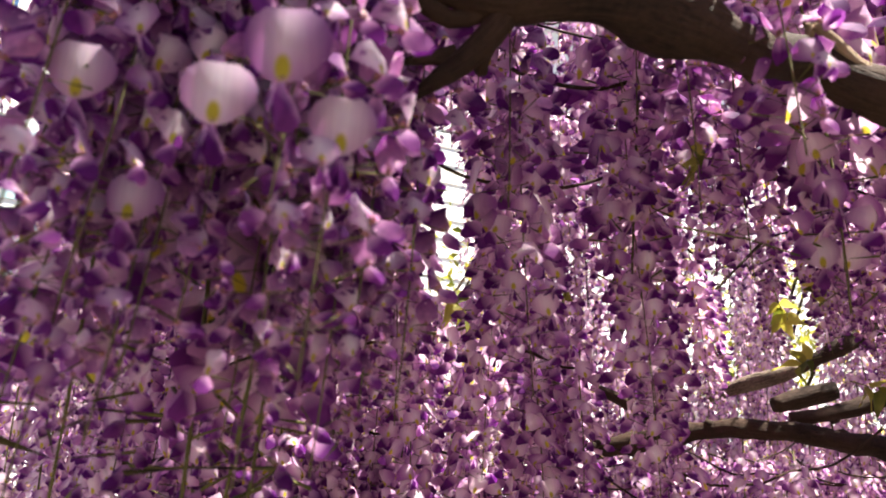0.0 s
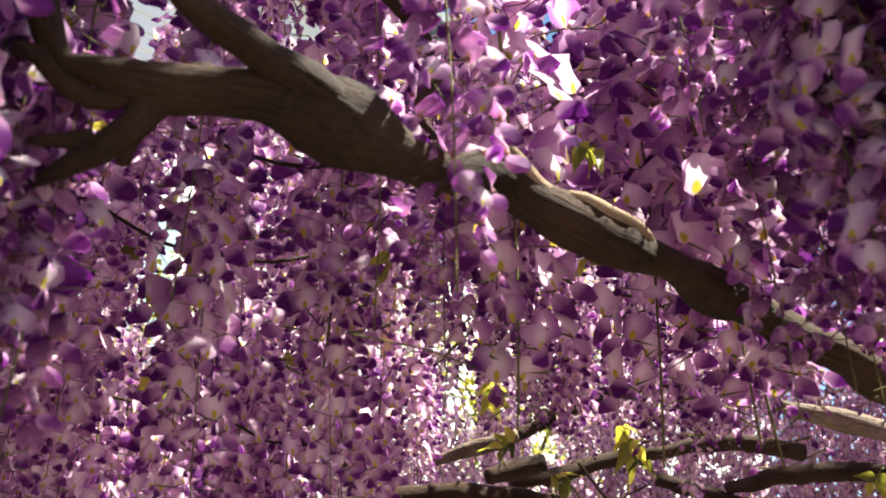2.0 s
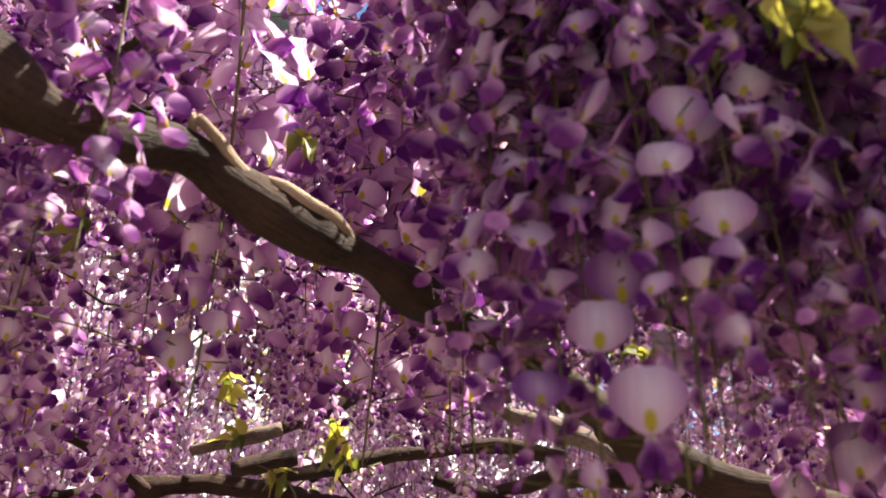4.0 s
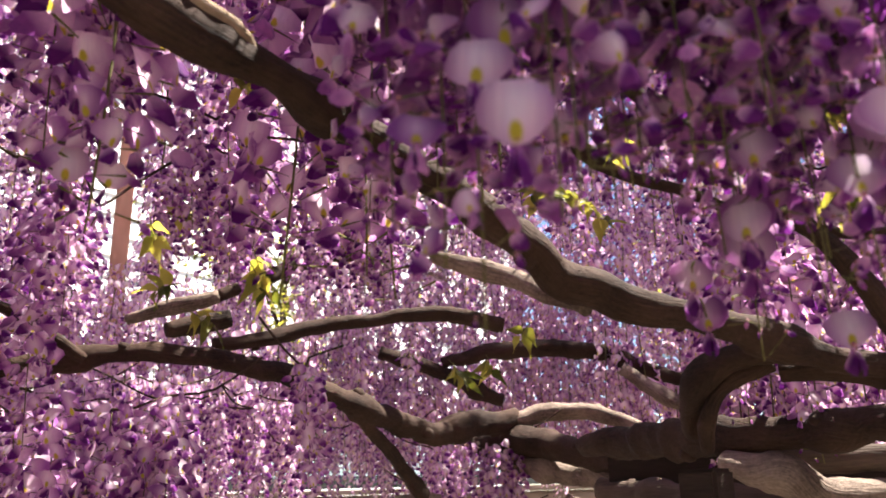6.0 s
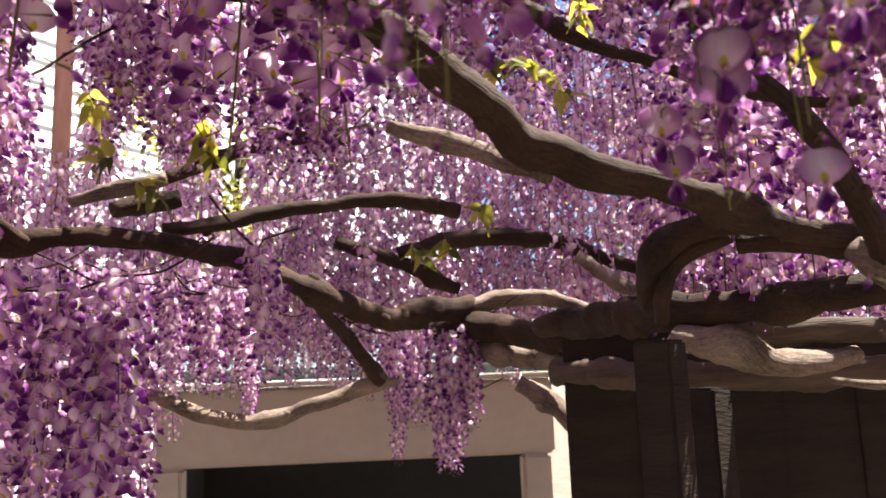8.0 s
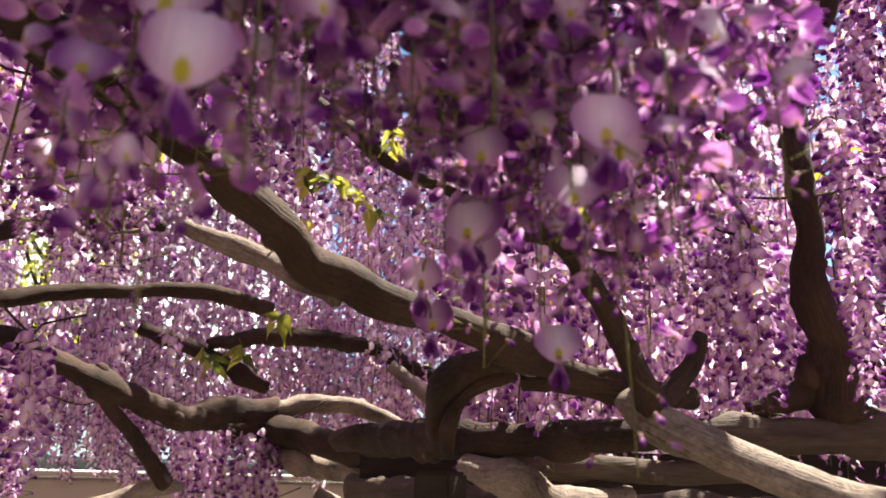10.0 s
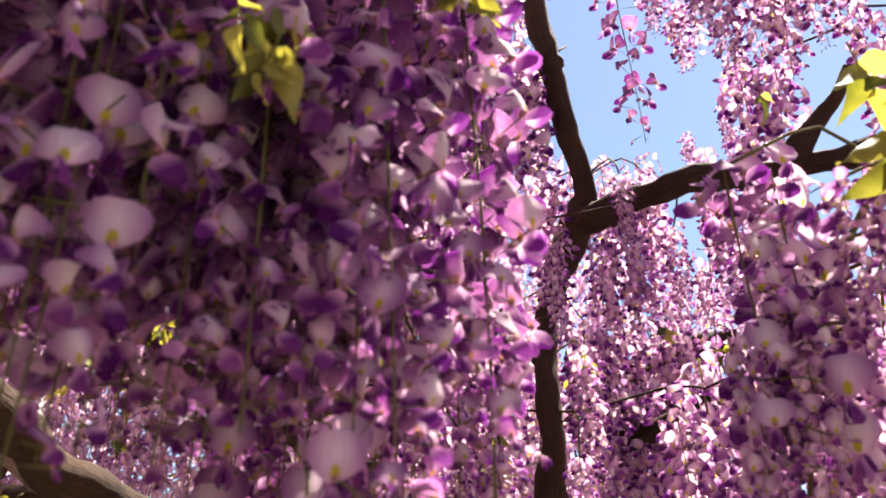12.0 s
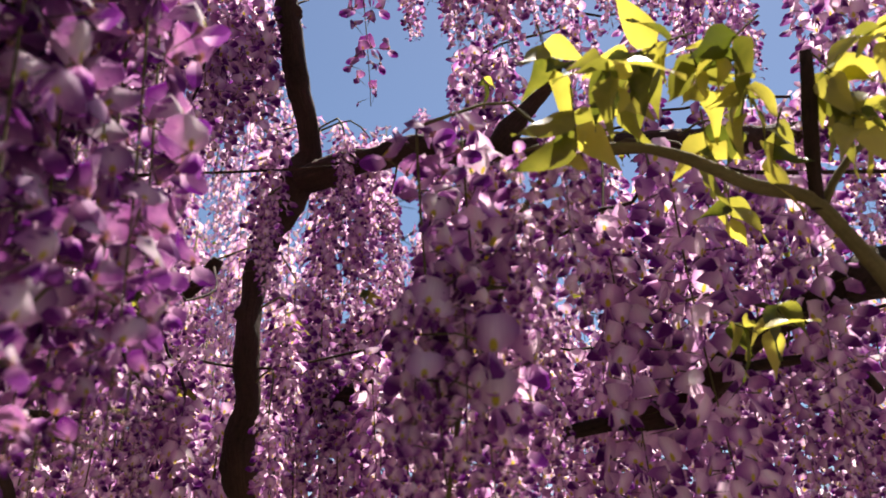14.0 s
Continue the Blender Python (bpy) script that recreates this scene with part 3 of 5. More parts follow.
vine("vine_branch", "pale grey wisteria branch lit from above", bark_grey_sunlit, [
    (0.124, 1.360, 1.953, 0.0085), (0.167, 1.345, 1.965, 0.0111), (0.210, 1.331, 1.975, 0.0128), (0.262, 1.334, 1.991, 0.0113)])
vine("vine_branch", "brown woody wisteria branch with rough bark", bark, [
    (0.262, 1.334, 1.991, 0.0104), (0.315, 1.345, 2.019, 0.0115), (0.392, 1.367, 2.060, 0.0129), (0.491, 1.376, 2.087, 0.0114), (0.575, 1.383, 2.089, 0.0087)])
vine("vine_branch", "brown woody wisteria branch with rough bark", bark, [
    (0.260, 1.452, 1.933, 0.0103), (0.313, 1.457, 1.939, 0.0123), (0.373, 1.469, 1.955, 0.0145), (0.435, 1.479, 1.975, 0.0148), (0.508, 1.476, 1.987, 0.0130), (0.573, 1.477, 1.997, 0.0122), (0.674, 1.477, 2.012, 0.0155), (0.740, 1.471, 2.002, 0.0156), (0.811, 1.474, 1.989, 0.0116)])
vine("vine_branch", "brown woody wisteria branch with rough bark", bark, [
    (-0.097, 1.282, 1.969, 0.0069), (-0.056, 1.294, 1.957, 0.0078), (-0.022, 1.318, 1.947, 0.0096), (0.020, 1.355, 1.917, 0.0108), (0.062, 1.379, 1.893, 0.0093)])
vine("vine_branch", "brown woody wisteria branch with rough bark", bark, [
    (0.664, 1.957, 2.014, 0.0147), (0.732, 1.942, 1.991, 0.0174), (0.814, 1.924, 1.961, 0.0174), (0.896, 1.909, 1.924, 0.0187), (0.965, 1.896, 1.891, 0.0147)])
vine("vine_branch", "brown woody wisteria branch with rough bark", bark, [
    (0.813, 1.920, 1.982, 0.0134), (0.907, 1.889, 2.005, 0.0200), (0.990, 1.832, 2.012, 0.0210), (1.088, 1.784, 2.006, 0.0208), (1.167, 1.734, 1.985, 0.0192), (1.248, 1.698, 1.946, 0.0165), (1.340, 1.659, 1.904, 0.0138)])
vine("vine_branch", "pale branch end among the far vines", bark_grey_sunlit, [
    (1.172, 1.668, 1.940, 0.0148), (1.225, 1.641, 1.891, 0.0159), (1.277, 1.603, 1.851, 0.0120)])
vine("vine_branch", "thick twisted wisteria log resting along the trellis beam", bark, [
    (0.831, 1.789, 1.773, 0.0246), (0.849, 1.761, 1.778, 0.0352), (0.888, 1.707, 1.781, 0.0356), (0.917, 1.616, 1.772, 0.0318), (0.954, 1.504, 1.750, 0.0267), (0.982, 1.394, 1.728, 0.0230), (1.009, 1.283, 1.714, 0.0215)])
vine("vine_branch", "thick twisted wisteria log resting along the trellis beam", bark, [
    (0.835, 1.210, 1.742, 0.0154), (0.838, 1.172, 1.742, 0.0209), (0.858, 1.098, 1.744, 0.0232), (0.855, 0.980, 1.736, 0.0228), (0.856, 0.859, 1.732, 0.0207), (0.884, 0.782, 1.731, 0.0184), (0.905, 0.708, 1.731, 0.0180), (0.920, 0.637, 1.733, 0.0165), (0.975, 0.601, 1.738, 0.0142)])
vine("vine_branch", "grey wisteria limb with a sunlit end under the log", bark_grey_sunlit, [
    (0.883, 1.715, 1.737, 0.0195), (0.912, 1.674, 1.729, 0.0216), (0.943, 1.610, 1.715, 0.0211), (0.982, 1.516, 1.701, 0.0192), (0.998, 1.389, 1.688, 0.0160)])
vine("trellis_rail", "weathered dark wooden trellis beam in shade", wood, [
    (0.923, 1.320, 1.669, 0.0168), (0.955, 1.181, 1.662, 0.0208), (0.982, 1.044, 1.655, 0.0200), (1.042, 0.946, 1.651, 0.0184), (1.135, 0.851, 1.653, 0.0179), (1.283, 0.732, 1.655, 0.0184), (1.446, 0.629, 1.657, 0.0198)])
vine("vine_branch", "grey twisted wisteria log under the trellis rail", bark_grey_sunlit, [
    (0.837, 0.844, 1.700, 0.0130), (0.848, 0.815, 1.692, 0.0184), (0.866, 0.794, 1.684, 0.0188), (0.889, 0.782, 1.672, 0.0176), (0.925, 0.774, 1.663, 0.0152), (0.967, 0.771, 1.665, 0.0136), (1.028, 0.767, 1.671, 0.0100)])
vine("trellis_rail", "weathered round wooden trellis rail", wood, [
    (1.042, 0.716, 1.737, 0.0164), (1.097, 0.669, 1.738, 0.0194), (1.183, 0.613, 1.743, 0.0214), (1.291, 0.556, 1.749, 0.0229)])
vine("trellis_rail", "pale weathered board along the trellis", wood, [
    (0.894, 0.902, 1.713, 0.0126), (0.944, 0.848, 1.703, 0.0151), (0.997, 0.780, 1.698, 0.0154), (1.052, 0.721, 1.698, 0.0131), (1.110, 0.659, 1.699, 0.0115)])
vine("vine_branch", "brown woody wisteria branch with rough bark", bark, [
    (0.765, 0.796, 1.733, 0.0120), (0.749, 0.762, 1.759, 0.0122), (0.745, 0.734, 1.781, 0.0128), (0.754, 0.700, 1.797, 0.0127), (0.771, 0.664, 1.800, 0.0119), (0.794, 0.640, 1.792, 0.0096)])
vine("vine_branch", "brown woody wisteria branch with rough bark", bark, [
    (0.768, 0.774, 1.714, 0.0076), (0.751, 0.741, 1.742, 0.0079), (0.750, 0.724, 1.764, 0.0073), (0.760, 0.701, 1.779, 0.0066), (0.784, 0.672, 1.788, 0.0055)])
vine("vine_branch", "brown woody wisteria branch with rough bark", bark, [
    (0.796, 0.678, 1.782, 0.0111), (0.823, 0.648, 1.782, 0.0115), (0.851, 0.621, 1.773, 0.0114), (0.864, 0.581, 1.758, 0.0104)])
vine("wisteria_vine", "thick grey-brown wisteria trunk with sunlit top", bark_grey_sunlit, [
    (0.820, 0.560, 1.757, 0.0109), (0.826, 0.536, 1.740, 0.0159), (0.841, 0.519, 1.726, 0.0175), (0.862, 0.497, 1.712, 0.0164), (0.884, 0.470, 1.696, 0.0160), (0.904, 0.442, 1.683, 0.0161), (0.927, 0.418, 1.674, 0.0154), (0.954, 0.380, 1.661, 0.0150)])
vine("vine_branch", "broken knob on the wisteria trunk", bark_pale, [
    (0.899, 0.441, 1.677, 0.0058), (0.900, 0.437, 1.668, 0.0075), (0.901, 0.432, 1.659, 0.0044)])
vine("vine_branch", "brown woody wisteria branch with rough bark", bark, [
    (0.824, 0.531, 1.744, 0.0119), (0.812, 0.527, 1.763, 0.0109), (0.791, 0.521, 1.788, 0.0103), (0.766, 0.517, 1.819, 0.0097), (0.739, 0.514, 1.847, 0.0091), (0.711, 0.513, 1.869, 0.0076), (0.678, 0.515, 1.893, 0.0070), (0.651, 0.524, 1.925, 0.0066), (0.629, 0.531, 1.950, 0.0062), (0.602, 0.540, 1.978, 0.0057), (0.567, 0.553, 2.012, 0.0053)])
vine("vine_branch", "brown woody wisteria branch with rough bark", bark, [
    (0.839, 0.538, 1.749, 0.0083), (0.866, 0.539, 1.770, 0.0095), (0.892, 0.540, 1.795, 0.0093), (0.903, 0.539, 1.822, 0.0068)])
vine("vine_branch", "brown woody wisteria branch with rough bark", bark, [
    (0.596, 0.803, 2.096, 0.0066), (0.641, 0.765, 2.044, 0.0082), (0.678, 0.729, 2.001, 0.0069), (0.710, 0.691, 1.974, 0.0062), (0.737, 0.658, 1.946, 0.0060), (0.771, 0.620, 1.917, 0.0059), (0.811, 0.576, 1.895, 0.0052), (0.848, 0.553, 1.894, 0.0042)])
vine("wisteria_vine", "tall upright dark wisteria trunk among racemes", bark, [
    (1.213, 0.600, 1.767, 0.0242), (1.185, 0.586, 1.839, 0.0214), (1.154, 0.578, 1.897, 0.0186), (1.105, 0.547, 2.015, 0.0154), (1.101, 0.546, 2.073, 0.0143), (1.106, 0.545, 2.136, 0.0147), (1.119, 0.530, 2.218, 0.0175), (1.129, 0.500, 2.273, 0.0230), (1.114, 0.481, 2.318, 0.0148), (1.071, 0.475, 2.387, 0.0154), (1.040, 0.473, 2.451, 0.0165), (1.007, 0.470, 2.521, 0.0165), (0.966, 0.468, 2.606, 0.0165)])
vine("vine_branch", "brown woody wisteria branch with rough bark", bark, [
    (1.129, 0.665, 1.768, 0.0112), (1.163, 0.632, 1.787, 0.0158), (1.197, 0.600, 1.804, 0.0196), (1.231, 0.576, 1.814, 0.0180), (1.294, 0.534, 1.823, 0.0164)])
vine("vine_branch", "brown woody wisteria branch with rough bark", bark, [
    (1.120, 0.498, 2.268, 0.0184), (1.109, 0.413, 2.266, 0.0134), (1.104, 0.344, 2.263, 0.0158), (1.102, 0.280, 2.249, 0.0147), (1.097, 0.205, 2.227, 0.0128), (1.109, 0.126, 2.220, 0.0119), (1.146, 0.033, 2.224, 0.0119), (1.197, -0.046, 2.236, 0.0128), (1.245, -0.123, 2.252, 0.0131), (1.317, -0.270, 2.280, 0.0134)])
vine("vine_branch", "brown woody wisteria branch with rough bark", bark, [
    (1.642, 0.746, 2.207, 0.0160), (1.662, 0.720, 2.236, 0.0205), (1.697, 0.688, 2.265, 0.0220), (1.715, 0.632, 2.277, 0.0209), (1.745, 0.544, 2.290, 0.0187)])
vine("vine_branch", "brown woody wisteria branch with rough bark", bark, [
    (1.454, 0.706, 2.041, 0.0136), (1.473, 0.657, 2.046, 0.0182), (1.467, 0.594, 2.063, 0.0179), (1.444, 0.520, 2.076, 0.0139), (1.460, 0.457, 2.097, 0.0113)])
vine("vine_branch", "brown woody wisteria branch with rough bark", bark, [
    (1.087, 0.201, 2.225, 0.0120), (1.085, 0.182, 2.245, 0.0114), (1.084, 0.159, 2.267, 0.0095), (1.084, 0.137, 2.286, 0.0076), (1.078, 0.116, 2.316, 0.0063)])
vine("vine_branch", "brown woody wisteria branch with rough bark", bark, [
    (1.011, 0.165, 1.856, 0.0048), (0.999, 0.124, 1.865, 0.0061), (0.997, 0.093, 1.870, 0.0069), (0.998, 0.060, 1.873, 0.0086), (0.998, 0.026, 1.878, 0.0103), (0.992, -0.001, 1.890, 0.0115), (0.981, -0.023, 1.907, 0.0113), (0.971, -0.048, 1.924, 0.0111), (0.967, -0.082, 1.936, 0.0116), (0.964, -0.116, 1.948, 0.0116), (0.958, -0.172, 1.959, 0.0124)])
vine("vine_branch", "brown woody wisteria branch with rough bark", bark, [
    (0.974, -0.019, 1.894, 0.0034), (0.969, -0.041, 1.897, 0.0038), (0.967, -0.066, 1.898, 0.0033), (0.976, -0.091, 1.900, 0.0033), (0.977, -0.111, 1.892, 0.0033), (0.982, -0.124, 1.870, 0.0032)])
vine("vine_branch", "brown woody wisteria branch with rough bark", bark, [
    (1.151, 0.704, 2.140, 0.0088), (1.153, 0.686, 2.155, 0.0096), (1.154, 0.666, 2.173, 0.0088), (1.153, 0.650, 2.192, 0.0064)])
vine("green_shoot", "thin olive-green wisteria shoot bearing young leaves", bark_green, [
    (0.791, 0.088, 1.980, 0.0022), (0.788, 0.074, 1.996, 0.0028), (0.786, 0.054, 2.007, 0.0031), (0.787, 0.031, 2.012, 0.0035), (0.788, 0.004, 2.007, 0.0034), (0.792, -0.020, 1.997, 0.0037), (0.796, -0.042, 1.983, 0.0040), (0.801, -0.064, 1.968, 0.0043), (0.806, -0.091, 1.956, 0.0047), (0.825, -0.110, 1.934, 0.0050), (0.852, -0.136, 1.901, 0.0060)])
vine("green_shoot", "olive-green stalk of a drooping raceme", bark_green, [
    (0.786, 0.085, 1.979, 0.0022), (0.775, 0.094, 1.959, 0.0022), (0.769, 0.101, 1.940, 0.0023), (0.766, 0.109, 1.916, 0.0023), (0.763, 0.117, 1.891, 0.0020), (0.762, 0.122, 1.864, 0.0018), (0.763, 0.129, 1.833, 0.0016), (0.768, 0.136, 1.804, 0.0015), (0.773, 0.143, 1.776, 0.0013)])
vine("vine_twig", "upright brown wisteria twig with young leaves", bark, [
    (0.771, -0.106, 2.040, 0.0033), (0.780, -0.104, 2.020, 0.0043), (0.790, -0.101, 1.998, 0.0040), (0.802, -0.097, 1.969, 0.0043), (0.811, -0.095, 1.949, 0.0047)])
vine("vine_twig", "slim green-brown wisteria twig", bark_green, [
    (0.813, -0.098, 1.948, 0.0027), (0.809, -0.107, 1.964, 0.0027), (0.807, -0.124, 1.983, 0.0023), (0.809, -0.144, 1.996, 0.0020)])
vine("vine_branch", "thin hooked grey wisteria branch below the logs", bark_grey_sunlit, [
    (0.932, 0.714, 1.644, 0.0036), (0.956, 0.688, 1.639, 0.0045), (0.985, 0.658, 1.638, 0.0050), (1.016, 0.638, 1.640, 0.0056), (1.036, 0.623, 1.649, 0.0056), (1.047, 0.613, 1.661, 0.0035)])
# a brown limb given the lighter bark so that it looks sunlit
vine("vine_branch", "brown diagonal limb beside the shed", bark_grey_sunlit, [
    (0.984, 1.621, 1.656, 0.0148), (1.027, 1.595, 1.620, 0.0191), (1.075, 1.569, 1.573, 0.0211), (1.133, 1.541, 1.527, 0.0208), (1.200, 1.494, 1.456, 0.0203), (1.289, 1.487, 1.365, 0.0203)])
vine("vine_branch", "dark dead limb low beside a shed", bark, [
    (0.192, 1.133, 1.893, 0.0095), (0.230, 1.143, 1.903, 0.0135), (0.277, 1.150, 1.918, 0.0129)])


# openings in the bloom: a place to look from, azimuth, elevation, half widths in degrees, how far it reaches
OPEN = [((0.277, -0.048, 1.734), 60.3, 39.5, 4.4, 6.0, 9.0), ((0.277, -0.048, 1.734), 66.0, 35.6, 3.0, 1.8, 9.0), ((0.277, -0.048, 1.734), 65.3, 22.5, 0.45, 3.0, 9.0),
        ((0.068, -0.034, 1.698), -16.3, 22.0, 1.5, 4.2, 9.0), ((0.068, -0.034, 1.698), 9.0, 13.5, 1.0, 2.8, 9.0), ((0.068, -0.034, 1.698), -23.2, 39.4, 2.0, 1.4, 9.0),
        ((0.068, -0.034, 1.698), -7.9, 38.4, 1.0, 1.0, 9.0), ((0.251, 0.028, 1.655), -6.6, 20.5, 1.4, 4.3, 9.0), ((0.191, -0.021, 1.728), 0.4, 15.0, 0.9, 2.6, 9.0),
        ((0.278, 0.027, 1.673), 29.2, 29.4, 0.8, 1.0, 9.0), ((0.109, -0.021, 1.722), -19.8, 20.3, 1.3, 3.2, 9.0)]
# gaps in the canopy through which the sun reaches a branch, a leaf or a raceme
SUN_GAPS_A = [
    (0.856, 0.497, 1.725), (0.878, 0.470, 1.709), (0.898, 0.443, 1.694), (0.922, 0.419, 1.684), (0.854, 0.811, 1.694), (0.871, 0.790, 1.684),
    (1.011, 0.778, 1.673), (0.950, 0.691, 1.642), (1.000, 0.648, 1.640), (0.925, 1.712, 1.784), (0.969, 1.628, 1.768), (1.181, 0.610, 1.758),
    (1.249, 0.579, 1.763), (0.508, 0.592, 1.874), (0.530, 0.599, 1.863), (0.568, 0.601, 1.834), (0.908, 1.649, 1.830), (0.978, 1.627, 1.840),
    (1.049, 1.607, 1.838), (1.110, 1.572, 1.819), (0.475, 0.770, 1.910), (0.500, 0.755, 1.899), (0.518, 0.741, 1.889), (0.328, 1.654, 1.630)]
SUN_GAPS_B = [
    (0.413, 1.645, 1.610), (0.488, 1.632, 1.618), (0.553, 1.621, 1.634), (0.111, 1.653, 1.682), (0.500, 1.435, 1.839), (0.574, 1.492, 1.820),
    (0.201, 1.333, 1.977), (0.014, 1.409, 1.868), (0.522, 0.320, 1.815), (0.554, 0.326, 1.807), (0.561, 0.333, 1.767), (0.505, 0.377, 1.776),
    (0.500, 0.375, 1.796), (0.979, 0.559, 1.884), (0.983, 0.534, 1.831), (0.615, 0.360, 1.809), (0.504, 0.438, 1.868), (0.744, 0.403, 1.884),
    (0.928, 0.511, 1.954), (0.418, 0.404, 1.838), (0.516, 0.338, 1.851), (0.502, 0.234, 1.819), (0.588, 0.270, 1.846), (1.070, 0.550, 1.926)]
SUN_GAPS_C = [
    (0.813, 0.491, 1.847), (0.511, 0.387, 1.798), (0.581, 0.343, 1.764), (0.545, 0.514, 1.889), (0.536, 0.320, 1.817), (0.460, 0.424, 1.921),
    (0.380, 0.546, 1.956), (0.513, 0.383, 1.768), (1.082, 0.408, 2.255), (1.069, 0.428, 2.126), (1.114, 0.432, 2.051), (0.957, 0.522, 2.314),
    (0.978, 0.545, 2.150), (0.770, 0.035, 2.066), (0.759, 0.048, 2.069), (0.761, 0.003, 2.048), (0.702, 0.131, 1.880), (0.754, 0.137, 1.856),
    (0.752, 0.066, 2.062), (0.012, 0.604, 2.102), (0.227, 0.511, 2.109), (0.336, 0.574, 2.118), (-0.124, 0.824, 1.953), (0.237, 1.182, 1.975)]
SUN_GAPS_D = [
    (0.215, 0.458, 1.978), (0.252, 0.474, 1.963), (0.254, 0.564, 2.132), (0.310, 0.546, 2.146), (0.158, 0.430, 2.002), (0.516, 0.409, 1.868),
    (0.497, 0.377, 1.801)]
SUN_GAPS_E = [
    (1.050, 0.395, 2.256), (1.068, 0.368, 2.195), (1.102, 0.376, 2.119), (1.135, 0.384, 2.044), (1.095, 0.416, 2.147), (1.166, 0.435, 1.987),
    (0.684, 0.127, 1.873), (0.695, 0.135, 1.845), (0.710, 0.118, 1.853), (0.740, 0.106, 1.826), (0.743, 0.089, 1.858), (0.691, 0.091, 1.913),
    (0.725, 0.049, 1.953), (0.734, 0.046, 1.937), (0.705, 0.071, 1.951), (0.762, 0.087, 1.822), (0.736, 0.126, 1.793), (0.538, 0.619, 1.874),
    (0.564, 0.631, 1.837)]
SUN_GAPS = SUN_GAPS_A + SUN_GAPS_B + SUN_GAPS_C + SUN_GAPS_D + SUN_GAPS_E


def clear_of(top, length, wide=0.014):
    for (ex, ey, ez), a, e, wa, we, far in OPEN:
        r = math.hypot(top.x - ex, top.y - ey)
        az = math.degrees(math.atan2(top.x - ex, top.y - ey))
        half = math.degrees(wide / r)
        lo, hi = (math.degrees(math.atan2(z - ez, r)) for z in (top.z - length, top.z))
        if r < far and abs(az - a) < wa + half and lo < e + we and hi > e - we:
            return False
    return True


LOW_EYE = Vector((0.255, 0.025, 1.662))
SEEN = [(math.degrees(math.atan2(p.x - LOW_EYE.x, p.y - LOW_EYE.y)), math.degrees(math.atan2(p.z - LOW_EYE.z, math.hypot(p.x - LOW_EYE.x, p.y - LOW_EYE.y))),
         math.hypot(p.x - LOW_EYE.x, p.y - LOW_EYE.y)) for p in VINE_POINTS]
SEEN = np.array([q for q in SEEN if q[2] > 0.95 and q[0] < 40])


def hides_branch(top, length, wide=0.020):
    """Whether a raceme would hang before one of the bare branches behind the trellis."""
    d = top - LOW_EYE
    r = math.hypot(d.x, d.y)
    lo, hi = (math.degrees(math.atan2(z, r)) for z in (d.z - length, d.z))
    near = (SEEN[:, 2] > r + 0.03) & (np.abs(SEEN[:, 0] - math.degrees(math.atan2(d.x, d.y))) < math.degrees(wide / r))
    return bool(np.any(near & (SEEN[:, 1] > lo) & (SEEN[:, 1] < hi)))


def in_sun_gap(top, length, wide=0.066, gaps=SUN_GAPS):
    for g in gaps:
        for s in (0.1, 0.5, 0.9):
            d = top - Vector((0, 0, length * s)) - Vector(g)
            along = d.dot(sun_way)
            if along > 0.10 and (d - sun_way * along).length < wide:
                return True
    return False


# ---- racemes close to the eye ----
HUB = Vector((0.2, 0.0, 1.7))
CLOSE_A = [
    (-0.087, 0.229, 1.723, 0.30), (-0.179, 0.254, 1.722, 0.30), (-0.236, 0.261, 1.708, 0.32), (-0.185, 0.339, 1.716, 0.34),
    (-0.103, 0.362, 1.743, 0.30), (0.060, 0.464, 1.877, 0.26), (0.114, 0.366, 1.866, 0.22), (-0.063, 0.469, 1.895, 0.25),
    (0.304, 0.324, 1.888, 0.26), (0.373, 0.244, 1.872, 0.26), (0.354, 0.299, 1.829, 0.30), (0.417, 0.343, 1.857, 0.30),
    (0.370, 0.392, 1.862, 0.30), (0.352, 0.242, 1.766, 0.20), (0.498, 0.327, 1.748, 0.27), (0.517, 0.404, 1.740, 0.26),
    (0.527, 0.308, 1.684, 0.30), (0.394, 0.309, 1.796, 0.19), (0.468, 0.203, 1.757, 0.22), (0.533, 0.209, 1.783, 0.22),
    (0.487, 0.297, 1.752, 0.24), (0.587, 0.314, 1.771, 0.26)]
CLOSE_B = [
    (0.417, 0.314, 1.805, 0.20), (0.328, 0.536, 1.861, 0.22), (0.405, 0.258, 1.788, 0.30), (0.372, 0.283, 1.787, 0.28),
    (0.425, 0.338, 1.809, 0.28), (0.512, 0.322, 1.776, 0.34), (0.539, 0.273, 1.787, 0.32), (0.534, 0.418, 1.776, 0.36),
    (0.602, 0.388, 1.779, 0.36), (0.689, 0.394, 1.788, 0.36), (0.575, 0.246, 1.794, 0.36), (0.562, 0.301, 1.791, 0.36),
    (0.490, 0.283, 1.792, 0.34), (0.716, 0.135, 1.776, 0.24), (-0.096, 0.208, 1.785, 0.26), (0.161, 0.545, 1.833, 0.24),
    (0.390, 0.278, 1.853, 0.30), (0.759, 0.120, 1.770, 0.26)]
